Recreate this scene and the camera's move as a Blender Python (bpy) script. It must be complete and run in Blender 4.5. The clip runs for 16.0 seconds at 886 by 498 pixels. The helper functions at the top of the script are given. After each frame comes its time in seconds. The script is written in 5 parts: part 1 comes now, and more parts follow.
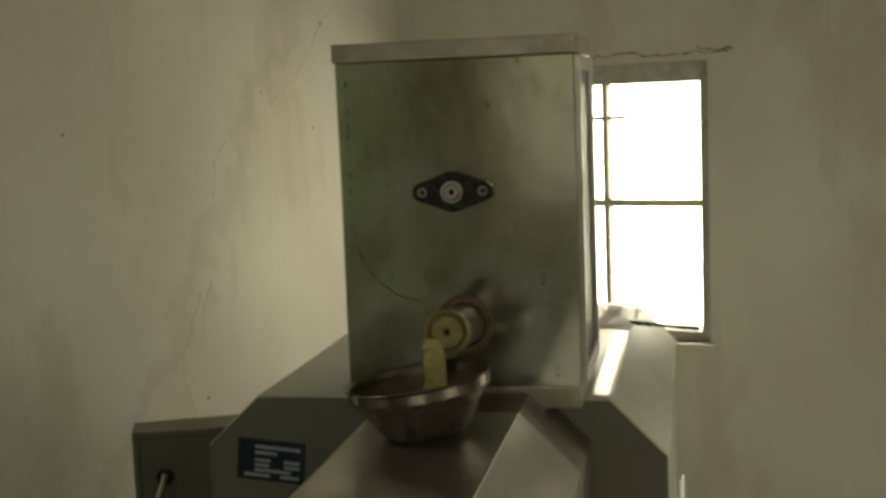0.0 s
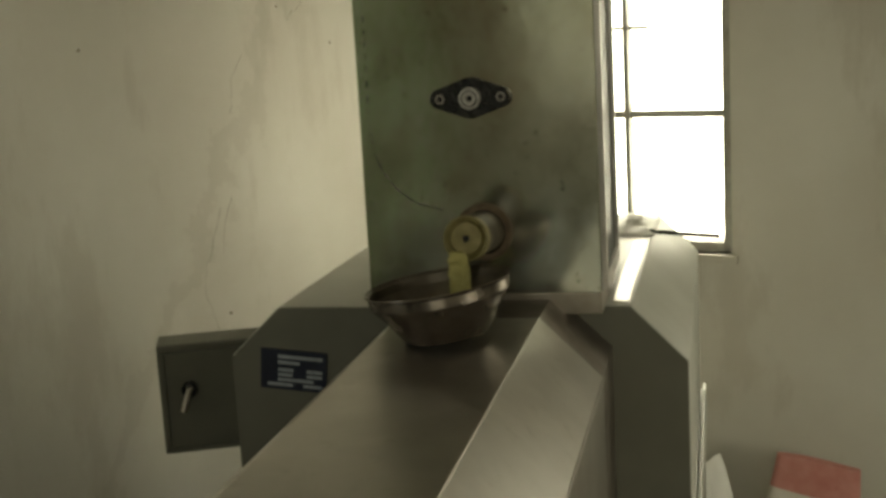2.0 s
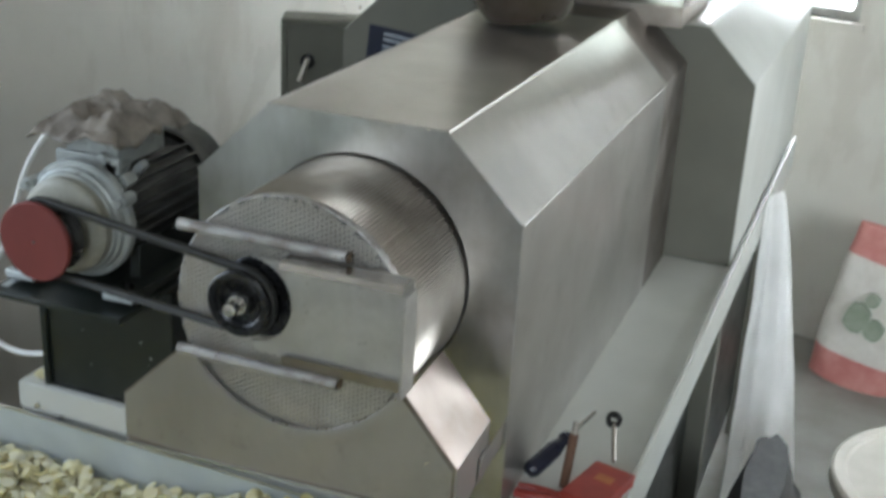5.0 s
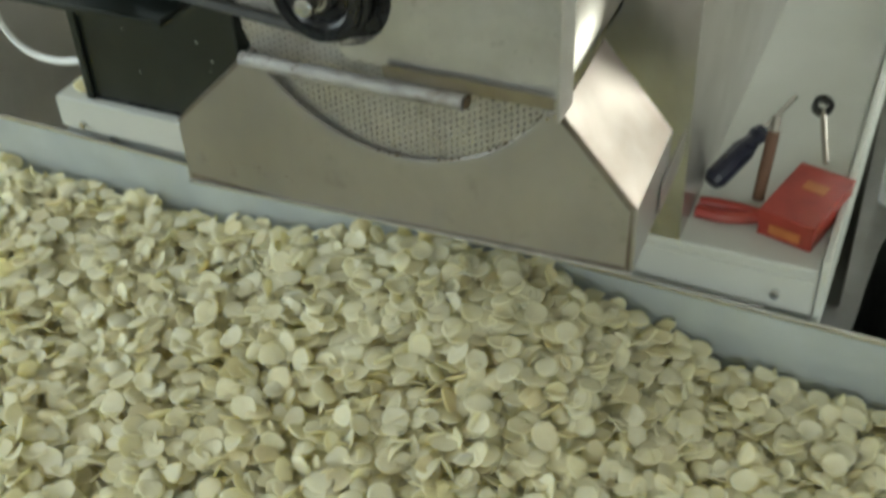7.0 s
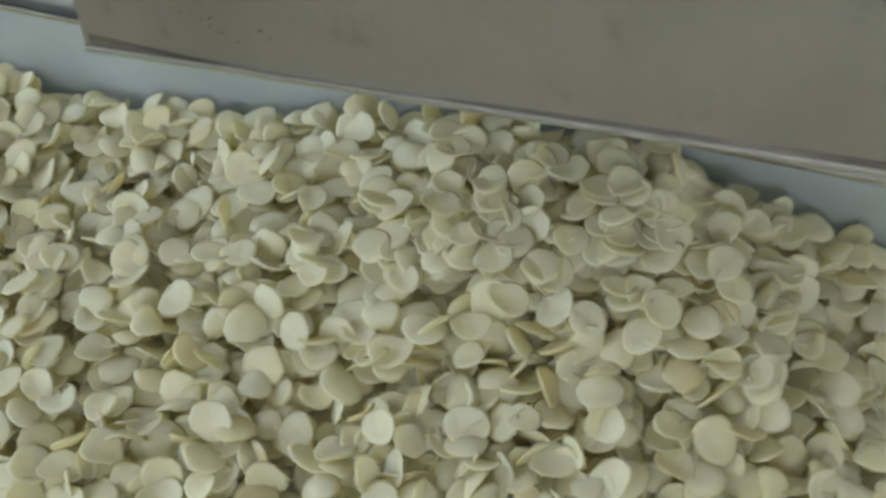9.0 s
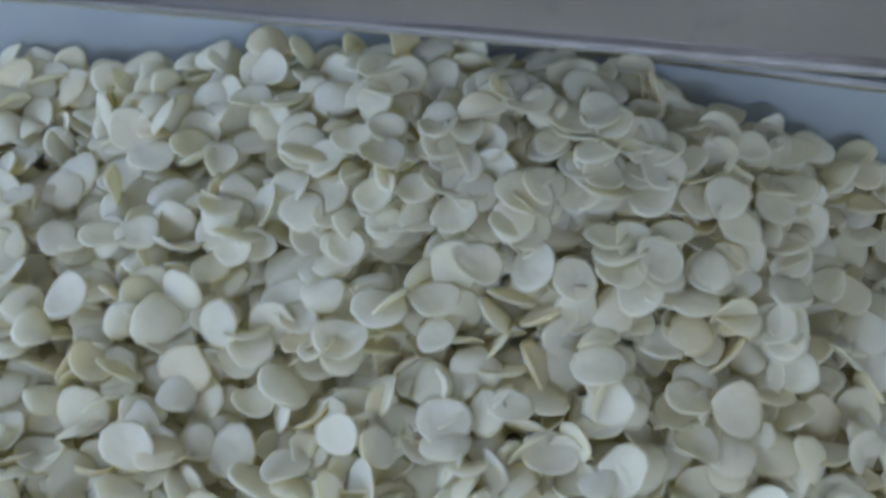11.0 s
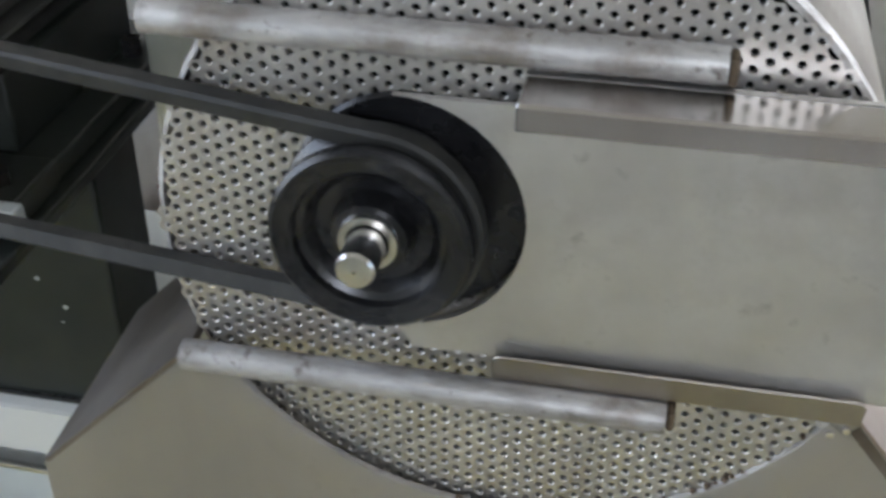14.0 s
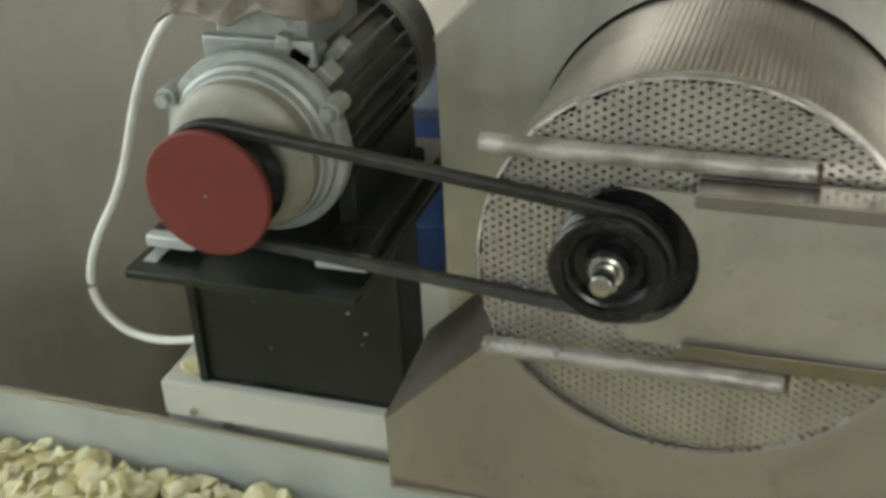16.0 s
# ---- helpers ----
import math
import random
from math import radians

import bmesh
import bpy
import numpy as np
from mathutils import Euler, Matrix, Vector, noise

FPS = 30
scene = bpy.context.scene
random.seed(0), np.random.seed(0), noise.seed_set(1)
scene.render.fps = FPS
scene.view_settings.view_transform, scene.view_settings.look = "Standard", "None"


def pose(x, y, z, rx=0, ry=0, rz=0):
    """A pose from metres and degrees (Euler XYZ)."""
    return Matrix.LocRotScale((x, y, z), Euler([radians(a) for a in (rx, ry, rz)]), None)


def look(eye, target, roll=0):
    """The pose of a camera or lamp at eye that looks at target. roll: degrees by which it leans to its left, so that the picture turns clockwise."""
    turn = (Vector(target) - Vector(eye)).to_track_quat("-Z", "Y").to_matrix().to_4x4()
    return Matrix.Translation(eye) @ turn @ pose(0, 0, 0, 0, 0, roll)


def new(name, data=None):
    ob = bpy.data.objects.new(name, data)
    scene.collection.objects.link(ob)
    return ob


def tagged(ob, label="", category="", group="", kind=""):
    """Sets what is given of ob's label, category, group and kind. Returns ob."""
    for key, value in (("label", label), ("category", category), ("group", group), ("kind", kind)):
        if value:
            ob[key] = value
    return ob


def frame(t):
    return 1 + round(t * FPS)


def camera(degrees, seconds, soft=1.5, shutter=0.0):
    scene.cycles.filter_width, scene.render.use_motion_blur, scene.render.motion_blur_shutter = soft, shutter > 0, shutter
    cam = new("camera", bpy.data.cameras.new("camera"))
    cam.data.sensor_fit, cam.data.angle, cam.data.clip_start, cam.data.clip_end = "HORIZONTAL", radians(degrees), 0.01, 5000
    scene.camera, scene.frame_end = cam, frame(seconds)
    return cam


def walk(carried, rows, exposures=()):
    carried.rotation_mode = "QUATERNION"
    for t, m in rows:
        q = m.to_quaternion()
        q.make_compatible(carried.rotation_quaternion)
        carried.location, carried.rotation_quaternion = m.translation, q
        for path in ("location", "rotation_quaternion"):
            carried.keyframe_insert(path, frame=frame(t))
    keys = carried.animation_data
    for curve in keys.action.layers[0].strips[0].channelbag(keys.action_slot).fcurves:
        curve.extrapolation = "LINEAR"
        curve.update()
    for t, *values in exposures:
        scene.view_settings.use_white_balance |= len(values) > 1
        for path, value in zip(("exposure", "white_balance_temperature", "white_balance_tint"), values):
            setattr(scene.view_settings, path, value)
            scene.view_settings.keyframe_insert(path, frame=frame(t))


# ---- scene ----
# ---- camera and its way ----
cam = camera(40.0, 16.0, soft=3.3, shutter=0.5)
PATH = [
    (0, (0.398, -1.073, 1.855), (0.1942, -0.1015, 1.7347), -2.26),
    (0.5, (0.399, -1.074, 1.850), (0.1899, -0.1062, 1.7118), -2.58),
    (1, (0.402, -1.076, 1.845), (0.1845, -0.1116, 1.6975), -2.78),
    (1.5, (0.402, -1.073, 1.833), (0.1816, -0.1121, 1.6662), -3.23),
    (2, (0.400, -1.072, 1.829), (0.1784, -0.1139, 1.6468), -3.21),
    (2.5, (0.403, -1.074, 1.817), (0.1756, -0.1206, 1.6194), -3.32),
    (3, (0.418, -1.085, 1.808), (0.1816, -0.1374, 1.5920), -3.48),
    (3.5, (0.458, -1.101, 1.788), (0.1678, -0.1757, 1.5450), -1.62),
    (4, (0.492, -1.147, 1.769), (0.1597, -0.2477, 1.4840), -1.28),
    (4.5, (0.568, -1.246, 1.757), (0.2471, -0.3510, 1.4457), 2.07),
    (4.7, (0.592, -1.275, 1.753), (0.2767, -0.3858, 1.4202), 3.13),
    (6.8, (0.454, -0.975, 1.648), (0.0902, -0.2611, 1.0490), -2.71),
    (7, (0.404, -0.935, 1.619), (0.0708, -0.2302, 0.9928), -2.79),
    (7.5, (0.317, -0.810, 1.543), (0.0127, -0.1536, 0.8531), -3.03),
    (8, (0.261, -0.692, 1.444), (-0.0454, -0.0526, 0.7395), -2.24),
    (8.5, (0.217, -0.643, 1.404), (-0.0470, 0.0028, 0.6869), -1.94),
    (8.7, (0.188, -0.642, 1.385), (-0.0625, 0.0101, 0.6692), -2.17),
    (10.8, (0.083, -0.554, 1.272), (-0.0395, 0.0731, 0.5021), -0.25),
    (11, (0.083, -0.554, 1.275), (-0.0385, 0.0862, 0.5168), -0.68),
    (11.4, (0.083, -0.554, 1.289), (-0.0375, 0.1125, 0.5535), -0.60),
    (11.8, (0.083, -0.554, 1.313), (-0.0387, 0.1465, 0.6098), -0.23),
    (12.1, (0.081, -0.553, 1.332), (-0.0450, 0.1752, 0.6584), -0.28),
    (12.5, (0.083, -0.554, 1.369), (-0.0468, 0.2088, 0.7349), 0.02),
    (13, (0.089, -0.548, 1.410), (-0.0596, 0.2372, 0.8087), -0.86),
    (13.5, (0.079, -0.554, 1.428), (-0.0850, 0.2472, 0.8519), -0.88),
    (14, (0.062, -0.563, 1.437), (-0.1040, 0.2485, 0.8773), 0.07),
    (14.5, (0.032, -0.571, 1.448), (-0.1711, 0.2341, 0.8906), -0.77),
    (15, (-0.013, -0.610, 1.464), (-0.2572, 0.1952, 0.9235), -1.87),
    (15.5, (-0.003, -0.691, 1.512), (-0.2569, 0.1337, 1.0059), -3.02),
    (16, (0.082, -0.867, 1.585), (-0.2046, -0.0431, 1.0962), -2.92),
]
# exposure and white balance as the clip's camera changes them
EXPOSURES = [
    (0.0, -0.42, 8700, -3), (1.6, -0.28, 8600, -3), (2.6, 0.08, 7900, -3), (3.1, 0.48, 6000, 2), (3.5, 0.68, 5900, 3), (4.0, 1.08, 5800, 4), (4.7, 1.23, 5750, 6), (6.8, 1.47, 6100, -4),
    (7.5, 1.42, 7200, -4), (8.0, 1.42, 7300, -2), (8.5, 1.44, 5900, -3), (8.9, 1.37, 5900, 2), (10.8, 1.27, 4800, 16), (11.6, 1.37, 4700, 17), (12.0, 1.50, 4600, 19), (12.6, 1.80, 4650, 23), (13.0, 1.75, 4800, 18), (13.5, 1.70, 5400, 14), (14.5, 1.60, 6200, 9), (15.0, 1.35, 6800, 8), (15.5, 1.25, 6700, 0), (16.0, 1.40, 6800, 0)]
walk(cam, [(t, look(eye, target, roll)) for t, eye, target, roll in PATH], EXPOSURES)

# ---- world and large lights ----
world = bpy.data.worlds.new("sky")
scene.world = world
world.use_nodes = True
wn = world.node_tree.nodes
sky = wn.new("ShaderNodeTexSky")
sky.sky_type, sky.sun_disc, sky.sun_elevation, sky.sun_rotation = "NISHITA", False, radians(75), radians(-164)
world.node_tree.links.new(sky.outputs[0], wn["Background"].inputs[0])
wn["Background"].inputs[1].default_value = 0.12
sun = new("sun", bpy.data.lights.new("sun", "SUN"))
sun.data.energy, sun.data.angle, sun.data.color = 5.0, radians(0.5), (1.0, 0.95, 0.88)
sun.matrix_world = look((0, 0, 0), (0.07, 0.25, -0.97))


def daylight(name, eye, target, w, h, power, color):
    """Sky light that enters by an opening of the room."""
    lamp = new(name, bpy.data.lights.new(name, "AREA"))
    lamp.data.shape, lamp.data.size, lamp.data.size_y, lamp.data.energy, lamp.data.color = "RECTANGLE", w, h, power, color
    lamp.matrix_world = look(eye, target)
    return lamp


# ---- materials ----
def material(name, rough=0.5, metal=0.0):
    m = bpy.data.materials.new(name)
    m.use_nodes = True
    b = m.node_tree.nodes["Principled BSDF"]
    b.inputs["Roughness"].default_value, b.inputs["Metallic"].default_value = rough, metal
    return m, m.node_tree.nodes, m.node_tree.links, b


def noise_node(n, l, scale, detail=4.0, stretch=None, rough=0.55):
    co = n.new("ShaderNodeTexCoord")
    mp = n.new("ShaderNodeMapping")
    tx = n.new("ShaderNodeTexNoise")
    l.new(co.outputs["Object"], mp.inputs[0])
    l.new(mp.outputs[0], tx.inputs["Vector"])
    if stretch:
        mp.inputs["Scale"].default_value = stretch
    tx.inputs["Scale"].default_value, tx.inputs["Detail"].default_value, tx.inputs["Roughness"].default_value = scale, detail, rough
    return tx.outputs["Fac"]


def ramp(n, l, fac, stops):
    r = n.new("ShaderNodeValToRGB")
    while len(r.color_ramp.elements) < len(stops):
        r.color_ramp.elements.new(0.5)
    for e, (p, c) in zip(r.color_ramp.elements, stops):
        e.position, e.color = p, (*c, 1) if len(c) == 3 else c
    l.new(fac, r.inputs[0])
    return r.outputs["Color"]


def blend(n, l, fac, a, b, mode="MIX"):
    x = n.new("ShaderNodeMix")
    x.data_type, x.blend_type = "RGBA", mode
    if isinstance(fac, float):
        x.inputs[0].default_value = fac
    else:
        l.new(fac, x.inputs[0])
    for i, v in ((6, a), (7, b)):
        if isinstance(v, tuple):
            x.inputs[i].default_value = (*v, 1)
        else:
            l.new(v, x.inputs[i])
    return x.outputs[2]


def bump(n, l, b, fac, strength, distance):
    k = n.new("ShaderNodeBump")
    k.inputs["Strength"].default_value, k.inputs["Distance"].default_value = strength, distance
    l.new(fac, k.inputs["Height"])
    l.new(k.outputs[0], b.inputs["Normal"])


def worn(name, c1, c2, rough=0.5, metal=0.0, scale=9.0, stretch=None, dirt=(0.1, 0.08, 0.05), dirt_amount=0.35, fine=180.0, relief=0.15, dist=0.0006, rough2=None, spots=0.0, spot_scale=70.0):
    """A surface with broad stains, a second stain colour, fine grain and a slight relief."""
    m, n, l, b = material(name, rough, metal)
    base = ramp(n, l, noise_node(n, l, scale, 5.0, stretch), [(0.35, c1), (0.68, c2)])
    stain = ramp(n, l, noise_node(n, l, scale * 0.45, 7.0, None, 0.65), [(0.5, (0, 0, 0)), (0.78, (dirt_amount,) * 3)])
    col = blend(n, l, stain, base, dirt)
    if spots:
        dots = ramp(n, l, noise_node(n, l, spot_scale, 6.0, None, 0.6), [(0.60, (0, 0, 0)), (0.72, (spots,) * 3)])
        col = blend(n, l, dots, col, tuple(c * 0.55 for c in dirt))
    l.new(col, b.inputs["Base Color"])
    grain = noise_node(n, l, fine, 3.0, stretch)
    r = n.new("ShaderNodeMapRange")
    r.inputs["To Min"].default_value, r.inputs["To Max"].default_value = rough * 0.75, (rough2 or min(1.0, rough * 1.35))
    l.new(noise_node(n, l, scale * 1.7, 5.0), r.inputs["Value"])
    l.new(r.outputs[0], b.inputs["Roughness"])
    if relief:
        bump(n, l, b, grain, relief, dist)
    return m


steel = worn("brushed_steel", (0.41, 0.395, 0.37), (0.53, 0.51, 0.48), 0.30, 1.0, 5.0, None, (0.30, 0.25, 0.205), 0.45, 220, 0.06, 0.0004, 0.48, 0.15, 30.0)
def hopper_material():
    m, n, l, b = material("tarnished_steel", 0.3, 1.0)
    base = ramp(n, l, noise_node(n, l, 3.4, 5.0, (1, 1, 0.7), 0.6), [(0.30, (0.30, 0.27, 0.20)), (0.44, (0.46, 0.46, 0.38)), (0.60, (0.58, 0.60, 0.53)), (0.8, (0.64, 0.67, 0.62))])
    smear = ramp(n, l, noise_node(n, l, 11.0, 7.0, (1, 1, 0.8), 0.65), [(0.50, (0, 0, 0)), (0.70, (0.5,) * 3)])
    col = blend(n, l, smear, base, (0.28, 0.235, 0.16))
    dots = ramp(n, l, noise_node(n, l, 60.0, 6.0), [(0.64, (0, 0, 0)), (0.74, (0.6,) * 3)])
    l.new(blend(n, l, dots, col, (0.10, 0.08, 0.05)), b.inputs["Base Color"])
    r = n.new("ShaderNodeMapRange")
    r.inputs["To Min"].default_value, r.inputs["To Max"].default_value = 0.09, 0.26
    l.new(noise_node(n, l, 6.0, 6.0), r.inputs["Value"])
    l.new(r.outputs[0], b.inputs["Roughness"])
    bump(n, l, b, noise_node(n, l, 9.0, 3.0), 0.16, 0.006)
    return m


hopper_steel = hopper_material()


def wavy_material():
    m, n, l, b = material("buffed_wavy_steel", 0.25, 1.0)
    base = ramp(n, l, noise_node(n, l, 9.0, 5.0, (1, 1, 0.4), 0.6), [(0.35, (0.46, 0.46, 0.45)), (0.65, (0.66, 0.665, 0.655))])
    stain = ramp(n, l, noise_node(n, l, 6.0, 7.0, None, 0.65), [(0.52, (0, 0, 0)), (0.75, (0.6,) * 3)])
    l.new(blend(n, l, stain, base, (0.30, 0.27, 0.22)), b.inputs["Base Color"])
    r = n.new("ShaderNodeMapRange")
    r.inputs["To Min"].default_value, r.inputs["To Max"].default_value = 0.24, 0.46
    l.new(noise_node(n, l, 12.0, 6.0, (1, 1, 0.5)), r.inputs["Value"])
    l.new(r.outputs[0], b.inputs["Roughness"])
    bump(n, l, b, noise_node(n, l, 16.0, 2.0, (1, 1, 0.45)), 0.18, 0.006)
    return m


wavy_steel = wavy_material()
plate_steel = worn("matt_steel_sheet", (0.50, 0.485, 0.46), (0.66, 0.645, 0.615), 0.42, 0.95, 15.0, None, (0.24, 0.215, 0.19), 0.75, 260, 0.05, 0.0003, None, 0.35, 60.0)
hood_steel = worn("smudged_hood_steel", (0.36, 0.343, 0.323), (0.48, 0.46, 0.438), 0.37, 0.86, 5.0, (1, 1, 0.5), (0.22, 0.18, 0.14), 0.5, 260, 0.05, 0.0003, None, 0.25, 24.0)
crust = worn("brown_crust", (0.075, 0.05, 0.03), (0.16, 0.12, 0.075), 0.7, 0.1, 40.0, None, (0.05, 0.03, 0.02), 0.6, 260, 0.4, 0.0012)
pipe_steel = worn("zinc_pipe", (0.24, 0.225, 0.21), (0.56, 0.55, 0.53), 0.5, 0.55, 60.0, (0.35, 1, 1), (0.13, 0.085, 0.055), 0.95, 300, 0.45, 0.001, None, 0.75, 130.0)
perf_steel = worn("perforated_steel", (0.48, 0.46, 0.43), (0.62, 0.595, 0.56), 0.42, 1.0, 20.0, None, (0.25, 0.17, 0.10), 0.5, 300, 0.05, 0.0003)
drum_steel = worn("drum_steel", (0.28, 0.25, 0.215), (0.43, 0.40, 0.355), 0.36, 1.0, 12.0, None, (0.2, 0.14, 0.09), 0.5, 200, 0.08, 0.0004)
paint = worn("grey_enamel", (0.45, 0.455, 0.41), (0.53, 0.53, 0.485), 0.38, 0.0, 4.0, None, (0.33, 0.30, 0.24), 0.35, 120, 0.05, 0.0005)
# grey paint darkened to grey-green, with the shade of backlit faces in its colour
shaded_green_paint = worn("shaded_green_enamel", (0.10, 0.098, 0.077), (0.135, 0.132, 0.106), 0.45, 0.0, 4.0, None, (0.12, 0.11, 0.08), 0.4, 120, 0.05, 0.0005)
tray_steel = worn("galvanised_sheet", (0.50, 0.54, 0.55), (0.63, 0.67, 0.68), 0.46, 0.55, 7.0, None, (0.3, 0.3, 0.28), 0.35, 200, 0.05, 0.0005)
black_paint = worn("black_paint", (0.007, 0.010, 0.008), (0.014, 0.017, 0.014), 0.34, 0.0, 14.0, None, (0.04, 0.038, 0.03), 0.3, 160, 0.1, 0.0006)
black_iron = worn("black_cast_iron", (0.009, 0.009, 0.010), (0.022, 0.022, 0.023), 0.26, 0.3, 30.0, None, (0.08, 0.07, 0.05), 0.3, 240, 0.12, 0.0006)
motor_dark = worn("dark_motor_enamel", (0.045, 0.047, 0.045), (0.115, 0.116, 0.11), 0.34, 0.15, 25.0, None, (0.2, 0.18, 0.15), 0.4, 200, 0.12, 0.0006)
motor_grey = worn("grey_motor_casting", (0.28, 0.30, 0.29), (0.42, 0.44, 0.42), 0.4, 0.2, 22.0, None, (0.16, 0.14, 0.10), 0.65, 200, 0.1, 0.0006, None, 0.5, 60.0)
cream = worn("cream_painted_casting", (0.15, 0.13, 0.08), (0.25, 0.225, 0.145), 0.5, 0.0, 20.0, None, (0.13, 0.09, 0.05), 0.75, 200, 0.1, 0.0005)
bell_pale = worn("pale_bell_enamel", (0.22, 0.215, 0.175), (0.34, 0.335, 0.285), 0.42, 0.0, 14.0, None, (0.16, 0.13, 0.08), 0.6, 200, 0.1, 0.0005, None, 0.3, 60.0)
red_paint = worn("dull_red_paint", (0.125, 0.018, 0.014), (0.165, 0.026, 0.02), 0.55, 0.0, 14.0, None, (0.10, 0.025, 0.02), 0.5, 200, 0.08, 0.0004)
rubber = worn("belt_rubber", (0.012, 0.012, 0.010), (0.024, 0.023, 0.02), 0.6, 0.0, 60.0, None, (0.07, 0.065, 0.055), 0.4, 400, 0.1, 0.0004)
bright_steel = worn("machined_steel", (0.62, 0.61, 0.59), (0.72, 0.71, 0.69), 0.22, 1.0, 60.0, None, (0.3, 0.22, 0.15), 0.4, 300, 0.05, 0.0002)
bowl_steel = worn("scuffed_bowl_steel", (0.20, 0.175, 0.155), (0.32, 0.29, 0.265), 0.24, 1.0, 14.0, None, (0.24, 0.18, 0.13), 0.5, 260, 0.05, 0.0003)
# bowl inside: the dark reflection of the hopper is put into the colour
bowl_shaded = worn("darkened_bowl_inside", (0.10, 0.085, 0.07), (0.17, 0.15, 0.125), 0.35, 0.8, 14.0, None, (0.10, 0.08, 0.05), 0.6, 260, 0.1, 0.0005)
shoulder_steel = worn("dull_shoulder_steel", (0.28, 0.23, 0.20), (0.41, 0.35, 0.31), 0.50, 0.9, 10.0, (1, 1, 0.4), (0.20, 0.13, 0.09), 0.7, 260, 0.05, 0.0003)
frame_paint = worn("window_frame_paint", (0.30, 0.30, 0.27), (0.40, 0.39, 0.35), 0.5, 0.0, 30.0, None, (0.15, 0.10, 0.07), 0.5, 150, 0.15, 0.001)
blue_plastic = worn("blue_plastic", (0.045, 0.10, 0.32), (0.065, 0.14, 0.40), 0.45, 0.0, 12.0, None, (0.06, 0.07, 0.12), 0.4, 200, 0.05, 0.0004)
carton_mat = worn("pink_brown_card", (0.34, 0.24, 0.19), (0.43, 0.31, 0.25), 0.8, 0.0, 9.0, None, (0.22, 0.15, 0.11), 0.5, 180, 0.1, 0.0005)
lid_blue = worn("faded_blue_plastic", (0.10, 0.14, 0.27), (0.15, 0.19, 0.32), 0.5, 0.0, 12.0, None, (0.2, 0.2, 0.22), 0.5, 200, 0.05, 0.0004)
white_sheet = worn("white_plastic_sheet", (0.72, 0.70, 0.65), (0.80, 0.78, 0.74), 0.45, 0.0, 9.0, None, (0.5, 0.45, 0.36), 0.4, 90, 0.2, 0.001)
rag_cloth = worn("dusty_cloth", (0.15, 0.13, 0.11), (0.29, 0.265, 0.23), 0.9, 0.0, 30.0, None, (0.25, 0.2, 0.15), 0.6, 260, 0.5, 0.0015)
cable_white = worn("white_cable", (0.62, 0.62, 0.60), (0.70, 0.70, 0.68), 0.5, 0.0, 40.0, None, (0.4, 0.37, 0.3), 0.4, 200, 0.03, 0.0003)
polished = worn("polished_steel", (0.50, 0.47, 0.44), (0.60, 0.575, 0.55), 0.16, 1.0, 20.0, None, (0.36, 0.29, 0.23), 0.5, 260, 0.03, 0.0002, 0.28)
dark_smudged_steel = worn("dark_smudged_steel", (0.15, 0.125, 0.105), (0.34, 0.31, 0.28), 0.42, 0.9, 9.0, None, (0.08, 0.06, 0.045), 0.7, 240, 0.06, 0.0004)
mouth_yellow = worn("batter_stained_steel", (0.17, 0.145, 0.055), (0.27, 0.235, 0.11), 0.5, 0.1, 40.0, None, (0.13, 0.09, 0.04), 0.7, 240, 0.2, 0.0006)
tube_brown = worn("browned_tube", (0.06, 0.047, 0.033), (0.13, 0.105, 0.075), 0.5, 0.3, 24.0, None, (0.07, 0.045, 0.025), 0.7, 200, 0.2, 0.0008)
batter_mat = worn("yellow_batter", (0.34, 0.31, 0.11), (0.46, 0.42, 0.18), 0.55, 0.0, 70.0, None, (0.35, 0.28, 0.06), 0.4, 300, 0.5, 0.002)
blue_label = worn("dark_blue_plate", (0.007, 0.010, 0.024), (0.012, 0.016, 0.038), 0.35, 0.2, 30.0, None, (0.05, 0.05, 0.07), 0.3, 200, 0.03, 0.0002)
print_white = worn("pale_print", (0.24, 0.27, 0.31), (0.36, 0.39, 0.43), 0.5, 0.0, 60.0, None, (0.2, 0.2, 0.25), 0.5, 200, 0.0)
sack_white = worn("woven_sack", (0.56, 0.53, 0.48), (0.66, 0.63, 0.58), 0.75, 0.0, 14.0, None, (0.35, 0.28, 0.22), 0.5, 320, 0.4, 0.001)
sack_red = worn("sack_red_print", (0.46, 0.17, 0.15), (0.56, 0.26, 0.23), 0.7, 0.0, 16.0, None, (0.4, 0.25, 0.2), 0.3, 320, 0.4, 0.001)
sack_green = worn("sack_green_print", (0.20, 0.25, 0.18), (0.32, 0.34, 0.27), 0.7, 0.0, 16.0, None, (0.4, 0.36, 0.3), 0.4, 320, 0.4, 0.001)
red_plastic = worn("red_plastic", (0.24, 0.028, 0.022), (0.36, 0.045, 0.03), 0.35, 0.0, 30.0, None, (0.12, 0.04, 0.02), 0.7, 200, 0.03, 0.0003, None, 0.5, 60.0)
yellow_print = worn("yellow_print", (0.38, 0.12, 0.035), (0.46, 0.17, 0.05), 0.4, 0.0, 40.0, None, (0.4, 0.08, 0.04), 0.4, 200, 0.0)
navy_plastic = worn("navy_handle", (0.008, 0.009, 0.020), (0.014, 0.016, 0.032), 0.28, 0.0, 30.0, None, (0.05, 0.05, 0.06), 0.3, 200, 0.03, 0.0003)
brown_wood = worn("brown_wood", (0.10, 0.05, 0.028), (0.16, 0.08, 0.045), 0.5, 0.0, 40.0, (1, 1, 0.2), (0.05, 0.03, 0.02), 0.4, 300, 0.1, 0.0004)
